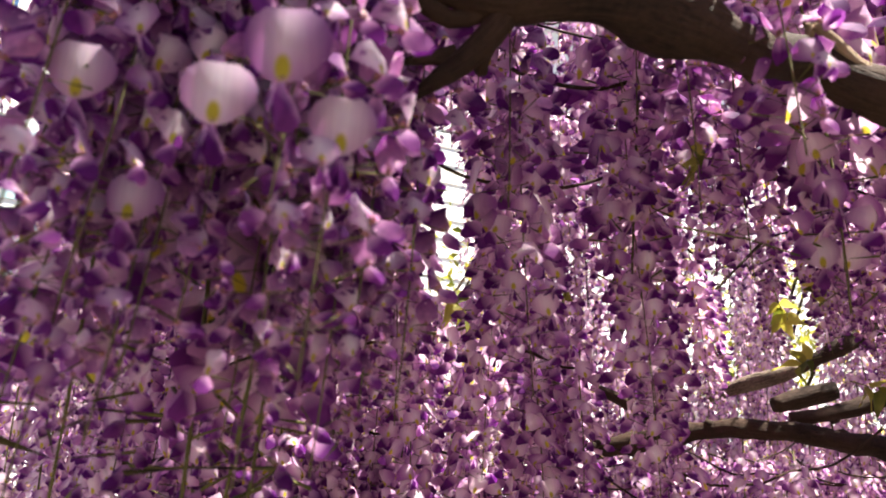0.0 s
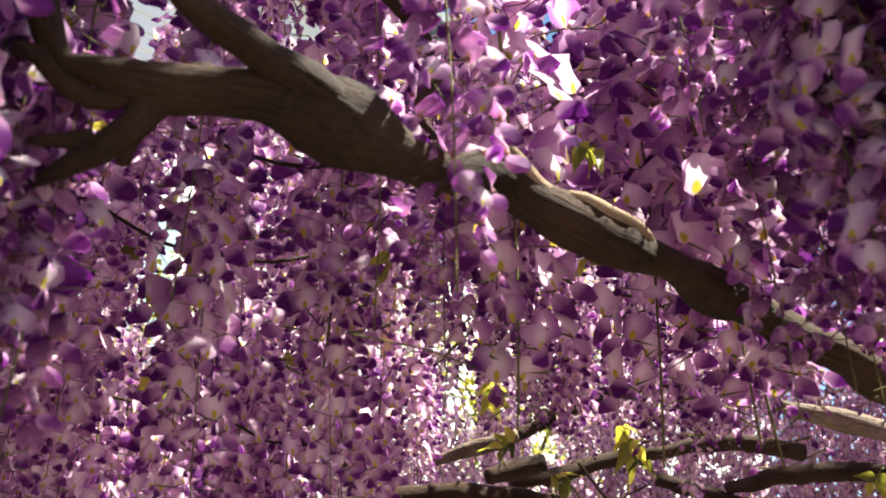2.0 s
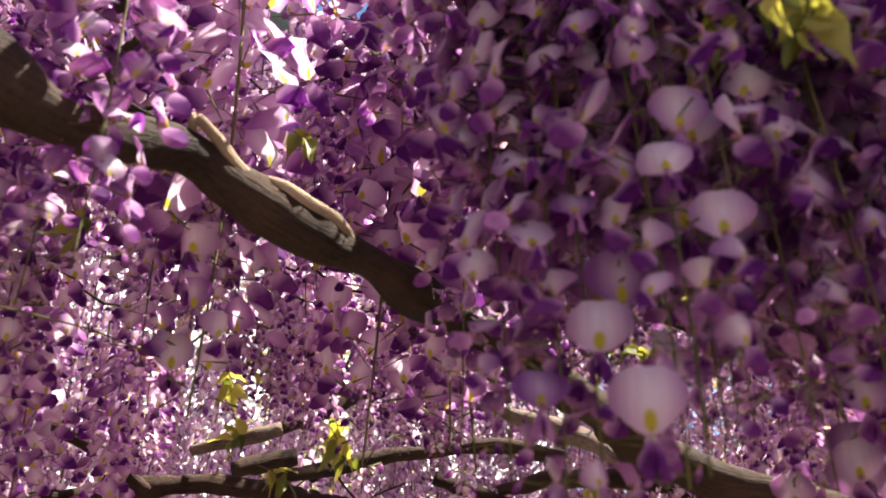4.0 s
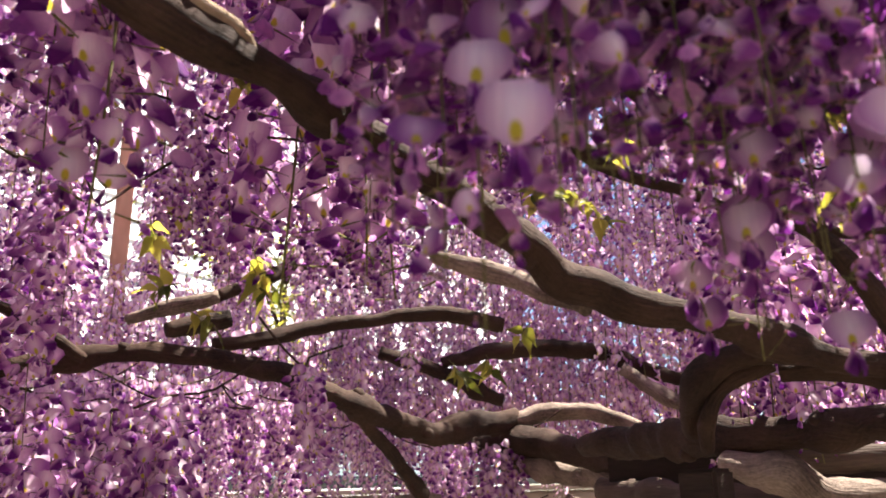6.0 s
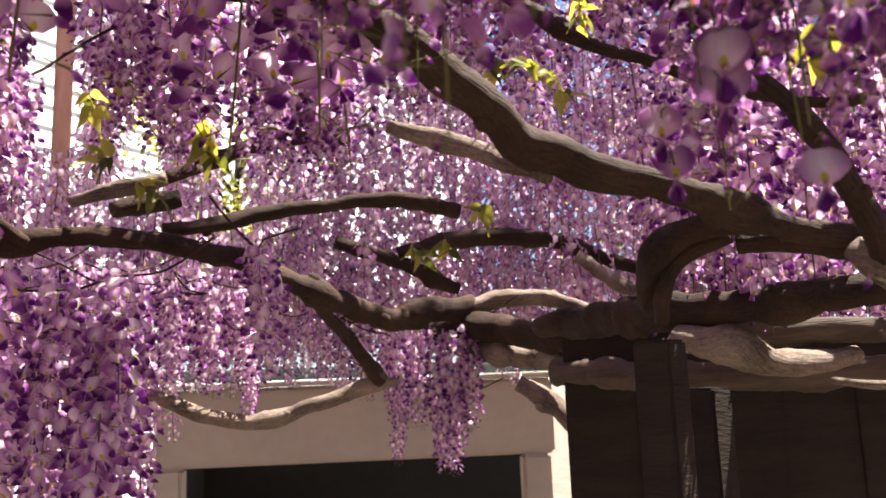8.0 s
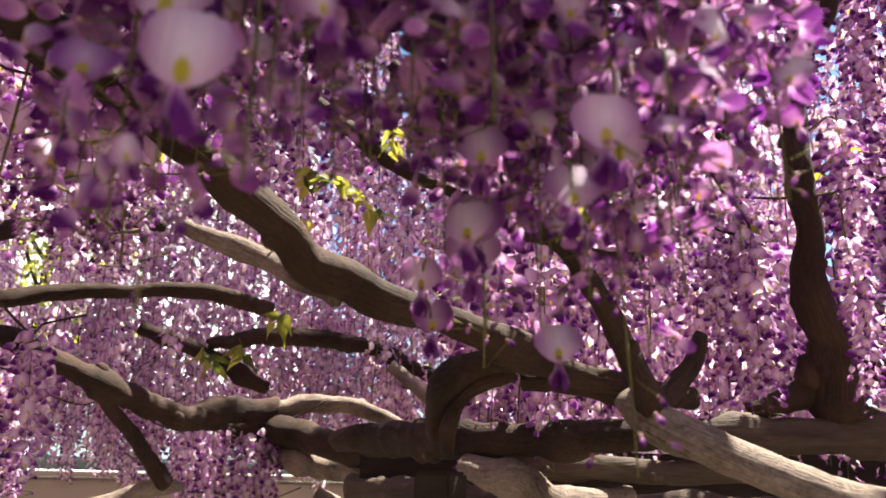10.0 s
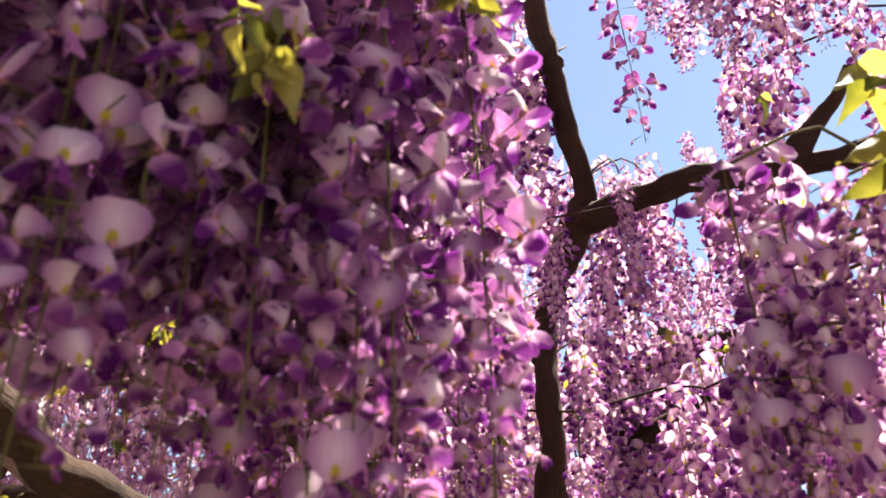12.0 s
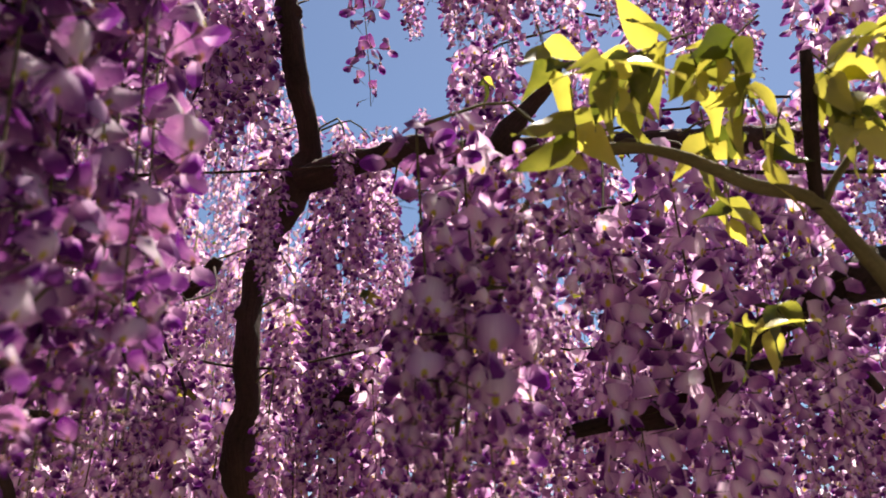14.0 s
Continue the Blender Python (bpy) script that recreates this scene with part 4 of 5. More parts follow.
CLOSE_C = [
    (1.129, 0.437, 2.127, 0.28), (1.177, 0.418, 2.017, 0.30), (1.127, 0.363, 2.119, 0.26), (1.158, 0.631, 1.949, 0.30),
    (1.248, 0.580, 1.884, 0.30), (0.384, 1.162, 1.652, 0.20), (0.202, 1.114, 1.524, 0.28), (0.141, 1.085, 1.484, 0.30),
    (0.070, 1.102, 1.498, 0.30), (1.075, 0.509, 2.103, 0.28), (1.069, 0.551, 2.124, 0.30), (0.363, 0.357, 1.826, 0.20),
    (0.452, 0.343, 1.807, 0.21), (0.441, 0.287, 1.799, 0.20), (0.521, 0.303, 1.785, 0.24), (0.476, 0.231, 1.791, 0.20),
    (0.561, 0.254, 1.778, 0.24), (0.437, 0.252, 1.804, 0.20), (0.354, 0.244, 1.902, 0.24)]
CLOSE_D = [
    (0.356, 0.328, 1.910, 0.26), (0.406, 0.290, 1.832, 0.30), (-0.189, 0.220, 1.756, 0.30), (-0.162, 0.261, 1.757, 0.30),
    (-0.140, 0.291, 1.754, 0.30), (-0.252, 0.253, 1.770, 0.30), (-0.111, 0.330, 1.787, 0.28), (0.095, 0.581, 1.871, 0.30),
    (0.063, 0.595, 1.882, 0.30), (0.131, 0.608, 1.877, 0.30), (1.489, 0.630, 1.842, 0.30), (1.572, 0.600, 1.856, 0.30),
    (1.424, 0.645, 1.863, 0.28), (1.561, 0.546, 1.844, 0.30), (1.549, 0.608, 1.949, 0.30)]
CLOSE_E = [
    (1.081, 0.407, 2.165, 0.19), (1.136, 0.399, 2.168, 0.19), (1.103, 0.451, 1.995, 0.19), (1.057, 0.454, 2.028, 0.18),
    (1.092, 0.438, 1.970, 0.22), (1.146, 0.441, 1.974, 0.20), (1.032, 0.483, 2.058, 0.14), (0.863, 0.522, 2.256, 0.20),
    (0.928, 0.529, 2.221, 0.27), (0.979, 0.526, 2.193, 0.30), (0.999, 0.509, 2.246, 0.25), (1.026, 0.500, 2.287, 0.18)]
CLOSE_F = [
    (0.951, 0.566, 2.063, 0.22), (1.016, 0.563, 1.992, 0.24), (1.072, 0.571, 1.925, 0.22), (1.043, 0.595, 1.903, 0.18),
    (0.979, 0.586, 1.905, 0.19), (1.106, 0.497, 1.904, 0.18)]
CLOSE_G = [
    (0.927, 0.268, 2.340, 0.14), (0.932, 0.243, 2.283, 0.16), (0.921, 0.209, 2.305, 0.14), (0.959, 0.207, 2.274, 0.17),
    (0.993, 0.184, 2.310, 0.17), (0.981, 0.150, 2.244, 0.19), (0.990, 0.118, 2.289, 0.14), (0.987, 0.086, 2.283, 0.14),
    (0.982, 0.044, 2.270, 0.14), (1.309, 0.345, 2.404, 0.14), (1.531, 0.499, 2.535, 0.14), (0.876, 0.131, 2.242, 0.14)]
CLOSE_H = [
    (1.256, 0.372, 2.224, 0.19), (1.259, 0.324, 2.144, 0.22), (1.137, 0.013, 2.374, 0.15), (1.163, -0.020, 2.361, 0.16),
    (1.190, -0.053, 2.341, 0.18), (1.215, -0.087, 2.328, 0.20), (1.293, -0.051, 2.288, 0.17), (1.293, -0.019, 2.378, 0.14)]
CLOSE_I = [
    (0.735, 0.114, 1.780, 0.15), (0.749, 0.076, 1.860, 0.14), (0.771, 0.051, 1.885, 0.14), (0.722, 0.141, 1.763, 0.14),
    (0.779, 0.105, 1.774, 0.14), (1.055, 0.096, 1.802, 0.14), (1.096, 0.051, 1.805, 0.14), (1.128, -0.005, 1.787, 0.14),
    (1.133, -0.068, 1.802, 0.15), (1.004, 0.072, 1.925, 0.14), (1.037, 0.023, 1.941, 0.15), (1.063, -0.023, 1.931, 0.15)]
CLOSE_J = [
    (1.137, -0.106, 1.800, 0.16), (1.019, -0.154, 1.992, 0.14), (1.042, -0.065, 1.963, 0.15)]
CLOSE_K = [
    (0.323, 0.280, 1.727, 0.14), (0.346, 0.253, 1.763, 0.14), (0.324, 0.483, 1.827, 0.14), (0.498, 0.370, 1.750, 0.14),
    (0.495, 0.286, 1.754, 0.14), (0.556, 0.324, 1.740, 0.14), (0.623, 0.353, 1.744, 0.14), (0.980, 0.561, 1.753, 0.24),
    (0.982, 0.532, 1.745, 0.19), (0.918, 0.538, 1.807, 0.14), (1.046, 0.468, 1.747, 0.18), (1.059, 0.556, 1.832, 0.20)]
CLOSE_L = [
    (0.811, 0.476, 1.836, 0.15)]
CLOSE_M = [
    (-0.059, 1.556, 1.505, 0.32), (0.014, 1.532, 1.522, 0.32), (0.075, 1.534, 1.537, 0.31), (0.141, 1.518, 1.497, 0.36),
    (0.204, 1.513, 1.590, 0.26), (0.019, 1.371, 1.489, 0.29), (0.127, 1.396, 1.478, 0.28), (0.090, 0.917, 1.855, 0.19),
    (0.115, 0.968, 1.855, 0.15), (0.217, 0.818, 1.893, 0.18), (0.255, 0.860, 1.889, 0.20), (0.298, 0.901, 1.871, 0.23)]
CLOSE_N = [
    (0.342, 0.789, 1.873, 0.16), (0.409, 0.876, 1.868, 0.16), (0.746, 1.816, 1.597, 0.18), (0.727, 1.668, 1.496, 0.16),
    (0.819, 1.667, 1.468, 0.18), (0.860, 1.678, 1.465, 0.17), (0.269, 1.446, 1.647, 0.20), (0.336, 1.472, 1.645, 0.18)]
CLOSE_O = [
    (0.302, 0.318, 1.771, 0.14), (0.315, 0.291, 1.754, 0.14), (0.528, 0.324, 1.864, 0.15)]
CLOSE_P = [
    (-0.204, 0.197, 1.719, 0.17), (-0.185, 0.253, 1.704, 0.23), (-0.156, 0.302, 1.693, 0.27), (-0.136, 0.337, 1.703, 0.27),
    (-0.131, 0.395, 1.738, 0.20), (-0.245, 0.281, 1.681, 0.17), (-0.160, 0.403, 1.691, 0.21), (-0.306, 0.321, 1.684, 0.16),
    (-0.242, 0.338, 1.686, 0.16), (-0.216, 0.397, 1.691, 0.17)]
CLOSE_Q = [
    (0.307, 0.314, 1.900, 0.14), (0.426, 0.236, 1.800, 0.19), (0.448, 0.322, 1.773, 0.14), (0.296, 0.378, 1.962, 0.14),
    (0.276, 0.422, 1.997, 0.14)]
CLOSE_R = [
    (0.394, 0.487, 1.855, 0.14), (0.368, 0.505, 1.849, 0.14), (0.349, 0.544, 1.841, 0.14), (0.329, 0.594, 1.833, 0.15),
    (0.311, 0.667, 1.827, 0.16), (0.368, 0.561, 1.826, 0.14), (0.386, 0.500, 1.830, 0.14), (0.349, 0.623, 1.824, 0.14),
    (0.408, 0.476, 1.861, 0.14), (0.288, 0.943, 1.908, 0.16), (0.331, 0.901, 1.893, 0.16), (0.372, 0.922, 1.886, 0.17)]
CLOSE_S = [
    (0.402, 0.861, 1.885, 0.16), (0.438, 0.853, 1.878, 0.15), (0.242, 1.003, 1.929, 0.18), (0.196, 1.019, 1.924, 0.17),
    (1.354, 0.604, 2.178, 0.26), (1.393, 0.590, 2.194, 0.27), (1.399, 0.559, 2.188, 0.27), (1.462, 0.551, 2.212, 0.27),
    (1.451, 0.508, 2.206, 0.26), (1.505, 0.493, 2.227, 0.27), (1.500, 0.460, 2.225, 0.26), (1.445, 0.701, 1.985, 0.28)]
CLOSE_T = [
    (1.521, 0.704, 1.987, 0.29), (1.506, 0.648, 1.987, 0.28), (1.563, 0.631, 2.012, 0.27), (1.578, 0.588, 2.018, 0.27),
    (1.657, 0.576, 2.018, 0.28), (-0.094, 1.614, 1.607, 0.27), (-0.051, 1.620, 1.635, 0.24), (-0.006, 1.629, 1.613, 0.28),
    (0.033, 1.657, 1.642, 0.25), (0.090, 1.580, 1.621, 0.26), (0.129, 1.629, 1.650, 0.25), (0.182, 1.573, 1.643, 0.24)]
CLOSE_U = [
    (0.225, 1.622, 1.668, 0.22), (0.281, 1.585, 1.672, 0.21), (0.334, 1.624, 1.665, 0.21), (0.398, 1.608, 1.664, 0.19),
    (0.462, 1.646, 1.646, 0.20), (0.756, 1.740, 1.573, 0.20), (0.778, 1.678, 1.563, 0.22), (0.828, 1.723, 1.542, 0.23),
    (0.842, 1.641, 1.540, 0.23), (0.890, 1.657, 1.554, 0.23), (0.660, 1.893, 1.641, 0.18), (0.716, 1.898, 1.622, 0.19)]
CLOSE_V = [
    (0.617, 1.951, 1.666, 0.18), (0.424, 1.656, 1.591, 0.18), (0.461, 1.657, 1.599, 0.16), (0.548, 1.902, 1.655, 0.17),
    (0.885, 0.101, 1.806, 0.14)]
CLOSE = CLOSE_A + CLOSE_B + CLOSE_C + CLOSE_D + CLOSE_E + CLOSE_F + CLOSE_G + CLOSE_H + CLOSE_I + CLOSE_J + CLOSE_K + CLOSE_L + CLOSE_M + CLOSE_N + CLOSE_O + CLOSE_P + CLOSE_Q + CLOSE_R + CLOSE_S + CLOSE_T + CLOSE_U + CLOSE_V
# open blossoms turned to the eye: place, turn, tilt, size
FACES_A = [
    (-0.078, 0.174, 1.829, -76, -29, 1.30),
    (-0.097, 0.164, 1.807, -67, -25, 1.06),
    (-0.068, 0.205, 1.815, -67, -32, 1.04),
    (-0.168, 0.221, 1.801, -74, -15, 1.03),
    (-0.179, 0.188, 1.844, -61, -31, 1.09),
    (0.373, 0.233, 1.904, -107, -26, 1.00),
    (0.374, 0.243, 1.896, -116, -23, 0.94),
    (0.374, 0.247, 1.872, -123, -25, 1.01),
    (0.349, 0.280, 1.847, -113, -10, 1.05),
    (0.334, 0.250, 1.817, -120, -5, 1.03),
    (0.379, 0.298, 1.880, -114, -25, 1.05),
    (0.314, 0.263, 1.797, -107, -4, 0.90),
    (0.306, 0.308, 1.980, -121, -37, 0.93),
    (0.313, 0.348, 1.939, -99, -23, 0.90),
    (0.388, 0.294, 1.820, -108, -21, 0.90),
    (0.493, 0.319, 1.778, -122, -10, 1.06)]
FACES_B = [
    (0.156, 0.516, 1.870, -82, -16, 1.10),
    (0.334, 0.218, 1.782, -114, -19, 1.01),
    (0.461, 0.196, 1.789, -123, -29, 0.90),
    (0.471, 0.290, 1.782, -140, -20, 0.90),
    (0.481, 0.235, 1.783, -118, -19, 0.90),
    (0.464, 0.271, 1.808, -122, -24, 0.90),
    (0.487, 0.222, 1.804, -131, -23, 0.95),
    (0.375, 0.223, 1.858, -120, -25, 1.00),
    (0.348, 0.260, 1.841, -100, -15, 1.10),
    (0.350, 0.291, 1.832, -98, -12, 0.90),
    (0.522, 0.253, 1.816, -121, -5, 1.12),
    (0.490, 0.312, 1.791, -119, -15, 1.05),
    (0.555, 0.249, 1.856, -125, -10, 1.10),
    (0.528, 0.276, 1.845, -118, -15, 0.99),
    (0.363, 0.225, 1.904, -104, -38, 0.96),
    (0.530, 0.230, 1.840, -121, -12, 1.05)]
FACES_C = [
    (0.534, 0.280, 1.817, -136, -16, 0.99),
    (0.552, 0.227, 1.938, -123, -16, 0.91),
    (0.719, 0.088, 1.861, -175, -10, 1.12),
    (0.730, 0.093, 1.834, -163, -17, 1.05),
    (0.700, 0.123, 1.845, -162, -9, 0.91),
    (0.496, 0.372, 1.780, -111, -23, 0.90),
    (0.506, 0.376, 1.760, -121, -20, 0.90),
    (0.527, 0.300, 1.738, -127, -14, 0.90)]
FACES = FACES_A + FACES_B + FACES_C


def face_blossom(root, row, length):
    x, y, z, yaw, tilt, size = row
    at = Vector((x, y, z))
    b = new("blossom", MESH["keel"])
    b.parent = root
    b.matrix_local = root.matrix_basis.inverted() @ (Matrix.Translation(at) @ Euler((0, -radians(tilt), radians(yaw))).to_matrix().to_4x4()
                                                      @ Matrix.Scale(size, 4) @ Matrix.Translation((0.004, 0, -0.004)))
    for nm, me in (("banner_petal", MESH[f"banner{0 if size > 1 else 2}"]), ("wing_petals", MESH["wings"])):
        c = new(nm, me)
        c.parent = b
    down = root.matrix_basis.inverted() @ at
    foot = Vector((0, 0, max(-length, min(-0.005, down.z + 0.012))))
    p = Pile()
    p.add(tube_shape([foot, (foot + down) / 2 + Vector((0, 0, 0.004)), down], [0.0008, 0.0007, 0.0007], 4), 0)
    st = new("pedicel", p.mesh("pedicel", [stalk_mat]))
    st.parent = root


CLOSE_ROOTS = []
chain, lone = [], []
SKY_RACEME = (1.000, 0.350, 2.575)
for i, (x, y, z, length) in enumerate(CLOSE):
    far = math.hypot(x - HUB.x, y - HUB.y)
    side = math.degrees(math.atan2(x - HUB.x, y - HUB.y))
    if far < 0.75 and side < 58:
        length = max(length, 1.76 + far * 1.0 - z)
    top = Vector((x, y, z + length))
    if far > 0.6 and side > 45:
        while length > 0.12 and not clear_of(top + Vector((0, 0, 0.045)), length, 0.022):
            length -= 0.02
            top.z -= 0.02
    if far > 0.54:
        k = i % 9
        if (in_sun_gap(top, length, 0.03) if side < 58 else in_sun_gap(top, length, 0.018, SUN_GAPS[1:4])):
            continue
        raceme_growth(top, k, i * 2.1, length / GROWTHS[k][0])
    else:
        CLOSE_ROOTS.append((raceme_single(top, length, int(length * 190), 100 + i, fine=far < 0.31,
                                          sparse={15: 0.35, 16: 0.6, 14: 0.3}.get(i, 0.15)), top, length))
    (chain if side < 58 else lone).append(top)
for row in FACES:
    q = Vector(row[:3])
    best = min(CLOSE_ROOTS, key=lambda c: (Vector((q.x, q.y, 0)) - Vector((c[1].x, c[1].y, 0))).length + max(0, q.z - c[1].z) + max(0, c[1].z - c[2] - q.z))
    face_blossom(best[0], row, best[2])
raceme_single(Vector(SKY_RACEME), 0.30, 34, 77, fine=False, sparse=0.35)


def twig_between(points, thick=0.0018):
    rows = []
    for a, b in zip(points, points[1:] + points[-1:]):
        rows.append((a.x, a.y, a.z, thick))
        if (b - a).length > 0.03:
            m = (a + b) / 2 + Vector((noise.noise(a * 31), noise.noise(b * 29), 0.6 * noise.noise(a * 23) - 0.3)) * (b - a).length * 0.3
            rows.append((m.x, m.y, m.z, thick * 0.9))
    vine("flowering_twig", "thin brown wisteria twig bearing racemes", bark, rows, False)


twig_between([Vector(SKY_RACEME) + Vector(d) for d in ((0, 0, 0), (0.01, 0.0, 0.08), (0.03, -0.02, 0.2))], 0.0020)

# twigs that the close racemes hang from
for top in lone:
    q = min(VINE_POINTS, key=lambda v: (v - top).length + (0.3 if v.z < top.z - 0.02 else 0.0))
    if (q - top).length > 0.2:
        continue
    m = (top + q) / 2 + Vector((0.01, -0.01, 0.35 * min(0.12, (q - top).length)))
    vine("flowering_twig", "thin brown wisteria twig bearing racemes", stalk_mat, [(*top, 0.0012), (*m, 0.0013), (*q, 0.0015)], False)
free = list(chain)
while free:
    line = [free.pop(0)]
    while free:
        near = min(free, key=lambda q: (q - line[-1]).length)
        if (near - line[-1]).length > 0.15 or len(line) > 6:
            break
        line.append(near)
        free.remove(near)
    a, b = line[0], line[-1]
    out = (b - a).normalized() if len(line) > 1 else Vector((0.6, 0.8, 0))
    twig_between([a - out * 0.12 + Vector((0, 0, 0.05))] + line + [b + out * 0.12 + Vector((0, 0, 0.05))])


# ---- the curtain of racemes round the eye ----


def polar(az, r, z):
    return Vector((HUB.x + r * math.sin(radians(az)), HUB.y + r * math.cos(radians(az)), z))


rng = random.Random(5)
SHELLS = [  # radius, tops, azimuth from and to, spacing in metres
    (0.56, (2.08, 2.34), -42, 4, 0.13),
    (0.70, (2.02, 2.28), -40, 22, 0.105),
    (0.62, (2.26, 2.52), -44, -2, 0.075),
    (0.74, (2.22, 2.44), 46, 62, 0.095),
    (0.78, (2.05, 2.32), 78, 106, 0.085),
    (0.86, (2.30, 2.54), -44, 58, 0.072),
    (0.85, (2.12,), -14, 34, 0.085),
    (0.92, (1.90, 2.08), -46, 0, 0.075),
    (1.04, (2.02, 2.26, 2.5), -46, 104, 0.070),
    (1.06, (1.80,), -46, 16, 0.080),
    (1.00, (1.66,), -46, 0, 0.080),
]
FAR_SHELLS = [(1.22, (1.62, 1.86, 2.10, 2.36, 2.64, 2.9), 0.073, 60, MIDDLE_BANNERS, COARSE_POD),
              (1.42, (1.62, 1.86, 2.12, 2.38, 2.66, 2.94, 3.2), 0.070, 52, MIDDLE_BANNERS, COARSE_POD),
              (1.66, (1.70, 1.95, 2.20, 2.46, 2.74, 3.0, 3.26), 0.084, 46, COARSE_BANNERS, TINY_POD),
              (1.95, (1.75, 2.0, 2.3, 2.6, 2.9, 3.2, 3.5), 0.096, 42, COARSE_BANNERS, TINY_POD),
              (2.20, (1.92, 2.06, 2.20, 2.36, 2.54), 0.052, 46, COARSE_BANNERS, TINY_POD),
              (2.36, (1.84, 2.0, 2.16, 2.32, 2.5, 2.75, 3.0, 3.3, 3.6), 0.057, 50, COARSE_BANNERS, TINY_POD),
              (2.62, (1.92, 2.1, 2.3, 2.5, 2.7, 2.95, 3.2), 0.070, 44, COARSE_BANNERS, TINY_POD)]
BACK_ROW = (2.2, (1.72, 1.95, 2.2, 2.45, 2.7), 0.080, 40)   # behind the upright trunk only
HIGH_SUN_SIDE = 2.70   # the bloom is low on the side of the sun


def azimuth(q):
    return math.degrees(math.atan2(q.x - HUB.x, q.y - HUB.y))


for r0, tops, a0, a1, gap in SHELLS:
    for ztop in tops:
        az, knots, seed = a0, [[]], rng.random() * 50
        while az < a1:
            r = r0 + 0.07 * noise.noise(Vector((az * 0.08, seed, 0)))
            z = ztop + 0.09 * noise.noise(Vector((az * 0.06, 0, seed)))
            p = polar(az, r, z)
            k = rng.randrange(9)
            size = rng.uniform(0.85, 1.15)
            if 4 < az < 62:
                p.z = max(p.z, 1.665 + 0.03 * r + GROWTHS[k][0] * size)
            if clear_of(p, GROWTHS[k][0] * size):
                if hides_branch(p, GROWTHS[k][0] * size) and rng.random() < 0.95:
                    knots.append([])
                elif not in_sun_gap(p, GROWTHS[k][0] * size) and rng.random() < (0.95 if az < 35 else 0.88 if az < 76 or ztop < 2.4 else 0.45):
                    raceme_growth(p, k, rng.random() * 6.28, size)
                    knots[-1].append(p)
            else:
                knots.append([])
            az += math.degrees(gap / r) * rng.uniform(0.7, 1.3)
        for run in knots:
            for i in range(0, len(run) - 1, 7):
                if len(run[i:i + 8]) > 1:
                    twig_between(run[i:i + 8], 0.0020)


# ---- further racemes, too many to count ----
pile = Pile()
for r0, tops, gap, count, ban, pod in FAR_SHELLS:
    for ztop in tops:
        az = -48
        while az < (108 if r0 < 1.6 else 84 if r0 < 2.1 else 58):
            r = r0 + 0.10 * noise.noise(Vector((az * 0.08, ztop * 7, 3)))
            length = rng.uniform(0.24, 0.34)
            high = max(ztop, (1.65 + 0.03 * r if r < 2.0 else 1.655) + length) if 2 < az < 62 else ztop
            if az < 38 and high > 1.72 + 0.82 * r:
                az += 3.0
                continue
            if clear_of(polar(az, r, high), length) and not (hides_branch(polar(az, r, high), length) and rng.random() < 0.97) and not in_sun_gap(polar(az, r, high), length) and rng.random() < 0.92 and not (az > 74 and ztop > HIGH_SUN_SIDE - rng.uniform(0, 0.5)):
                at = Matrix.Translation(polar(az, r, high + rng.uniform(-0.02, 0.06)))
                blossoms, line = layout(length, count, rng.randrange(9999))
                for foot, q, m, kind, j in blossoms:
                    pile.add(ban[j % len(ban)], 0, at @ m), pile.add(pod, 1, at @ m)
                pile.add(tube_shape([line(0), line(0.5), line(1)], [0.002, 0.0015, 0.001], 3), 3, at)
            az += math.degrees(gap / r) * rng.uniform(0.7, 1.3)
r0, tops, gap, count = BACK_ROW
for ztop in tops:
    az = 50
    while az < 104:
        at = Matrix.Translation(polar(az, r0 + rng.uniform(-0.1, 0.1), ztop + rng.uniform(-0.05, 0.05)))
        if clear_of(at.translation, 0.3):
            blossoms, line = layout(0.3, count, rng.randrange(9999))
            for foot, q, m, kind, j in blossoms:
                pile.add(COARSE_BANNERS[j % 2], 0, at @ m), pile.add(TINY_POD, 1, at @ m)
            pile.add(tube_shape([line(0), line(0.5), line(1)], [0.002, 0.0015, 0.001], 3), 3, at)
        az += math.degrees(gap / r0) * rng.uniform(0.7, 1.3)
tagged(new("distant_racemes", pile.mesh("distant_racemes", PETALS)), "dense far curtain of purple wisteria racemes", "flowers", kind="stuff")


# ---- canopy overhead and behind the eye: mostly unseen, added to block sun and sky ----
ROOF_BANNER = banner_shape(1, 6, 0.022, 0.036, 0.3, 0.3, 0.07, 1)
ROOF_POD = wings_shape(0.022, 0.008, 1, 1, -0.9)


def roof_raceme(pile, at, count, length):
    if in_sun_gap(Vector(at), length, 0.09):
        return
    blossoms, line = layout(length, count, rng.randrange(9999))
    here = Matrix.Translation(at)
    for foot, q, m, kind, j in blossoms:
        pile.add(ROOF_BANNER, 0, here @ m), pile.add(ROOF_POD, 1, here @ m)
    pile.add(tube_shape([line(0), line(0.5), line(1)], [0.002, 0.0015, 0.001], 3), 3, here)


pile = Pile()
for i in range(640):
    az, r = rng.uniform(-180, 180), 2.1 * math.sqrt(rng.random())
    if -60 < az < 108 and r > 0.82:
        continue
    if 30 < az < 140 and rng.random() < (0.85 if r > 0.5 else 0.5):
        continue
    roof_raceme(pile, polar(az, r, rng.uniform(2.84, 3.02)), 20, 0.2)
# extra patches, added to darken the near racemes below them
for i in range(45):
    roof_raceme(pile, (rng.uniform(0.05, 0.5), rng.uniform(0.1, 0.65), rng.uniform(2.88, 3.02)), 20, 0.2)
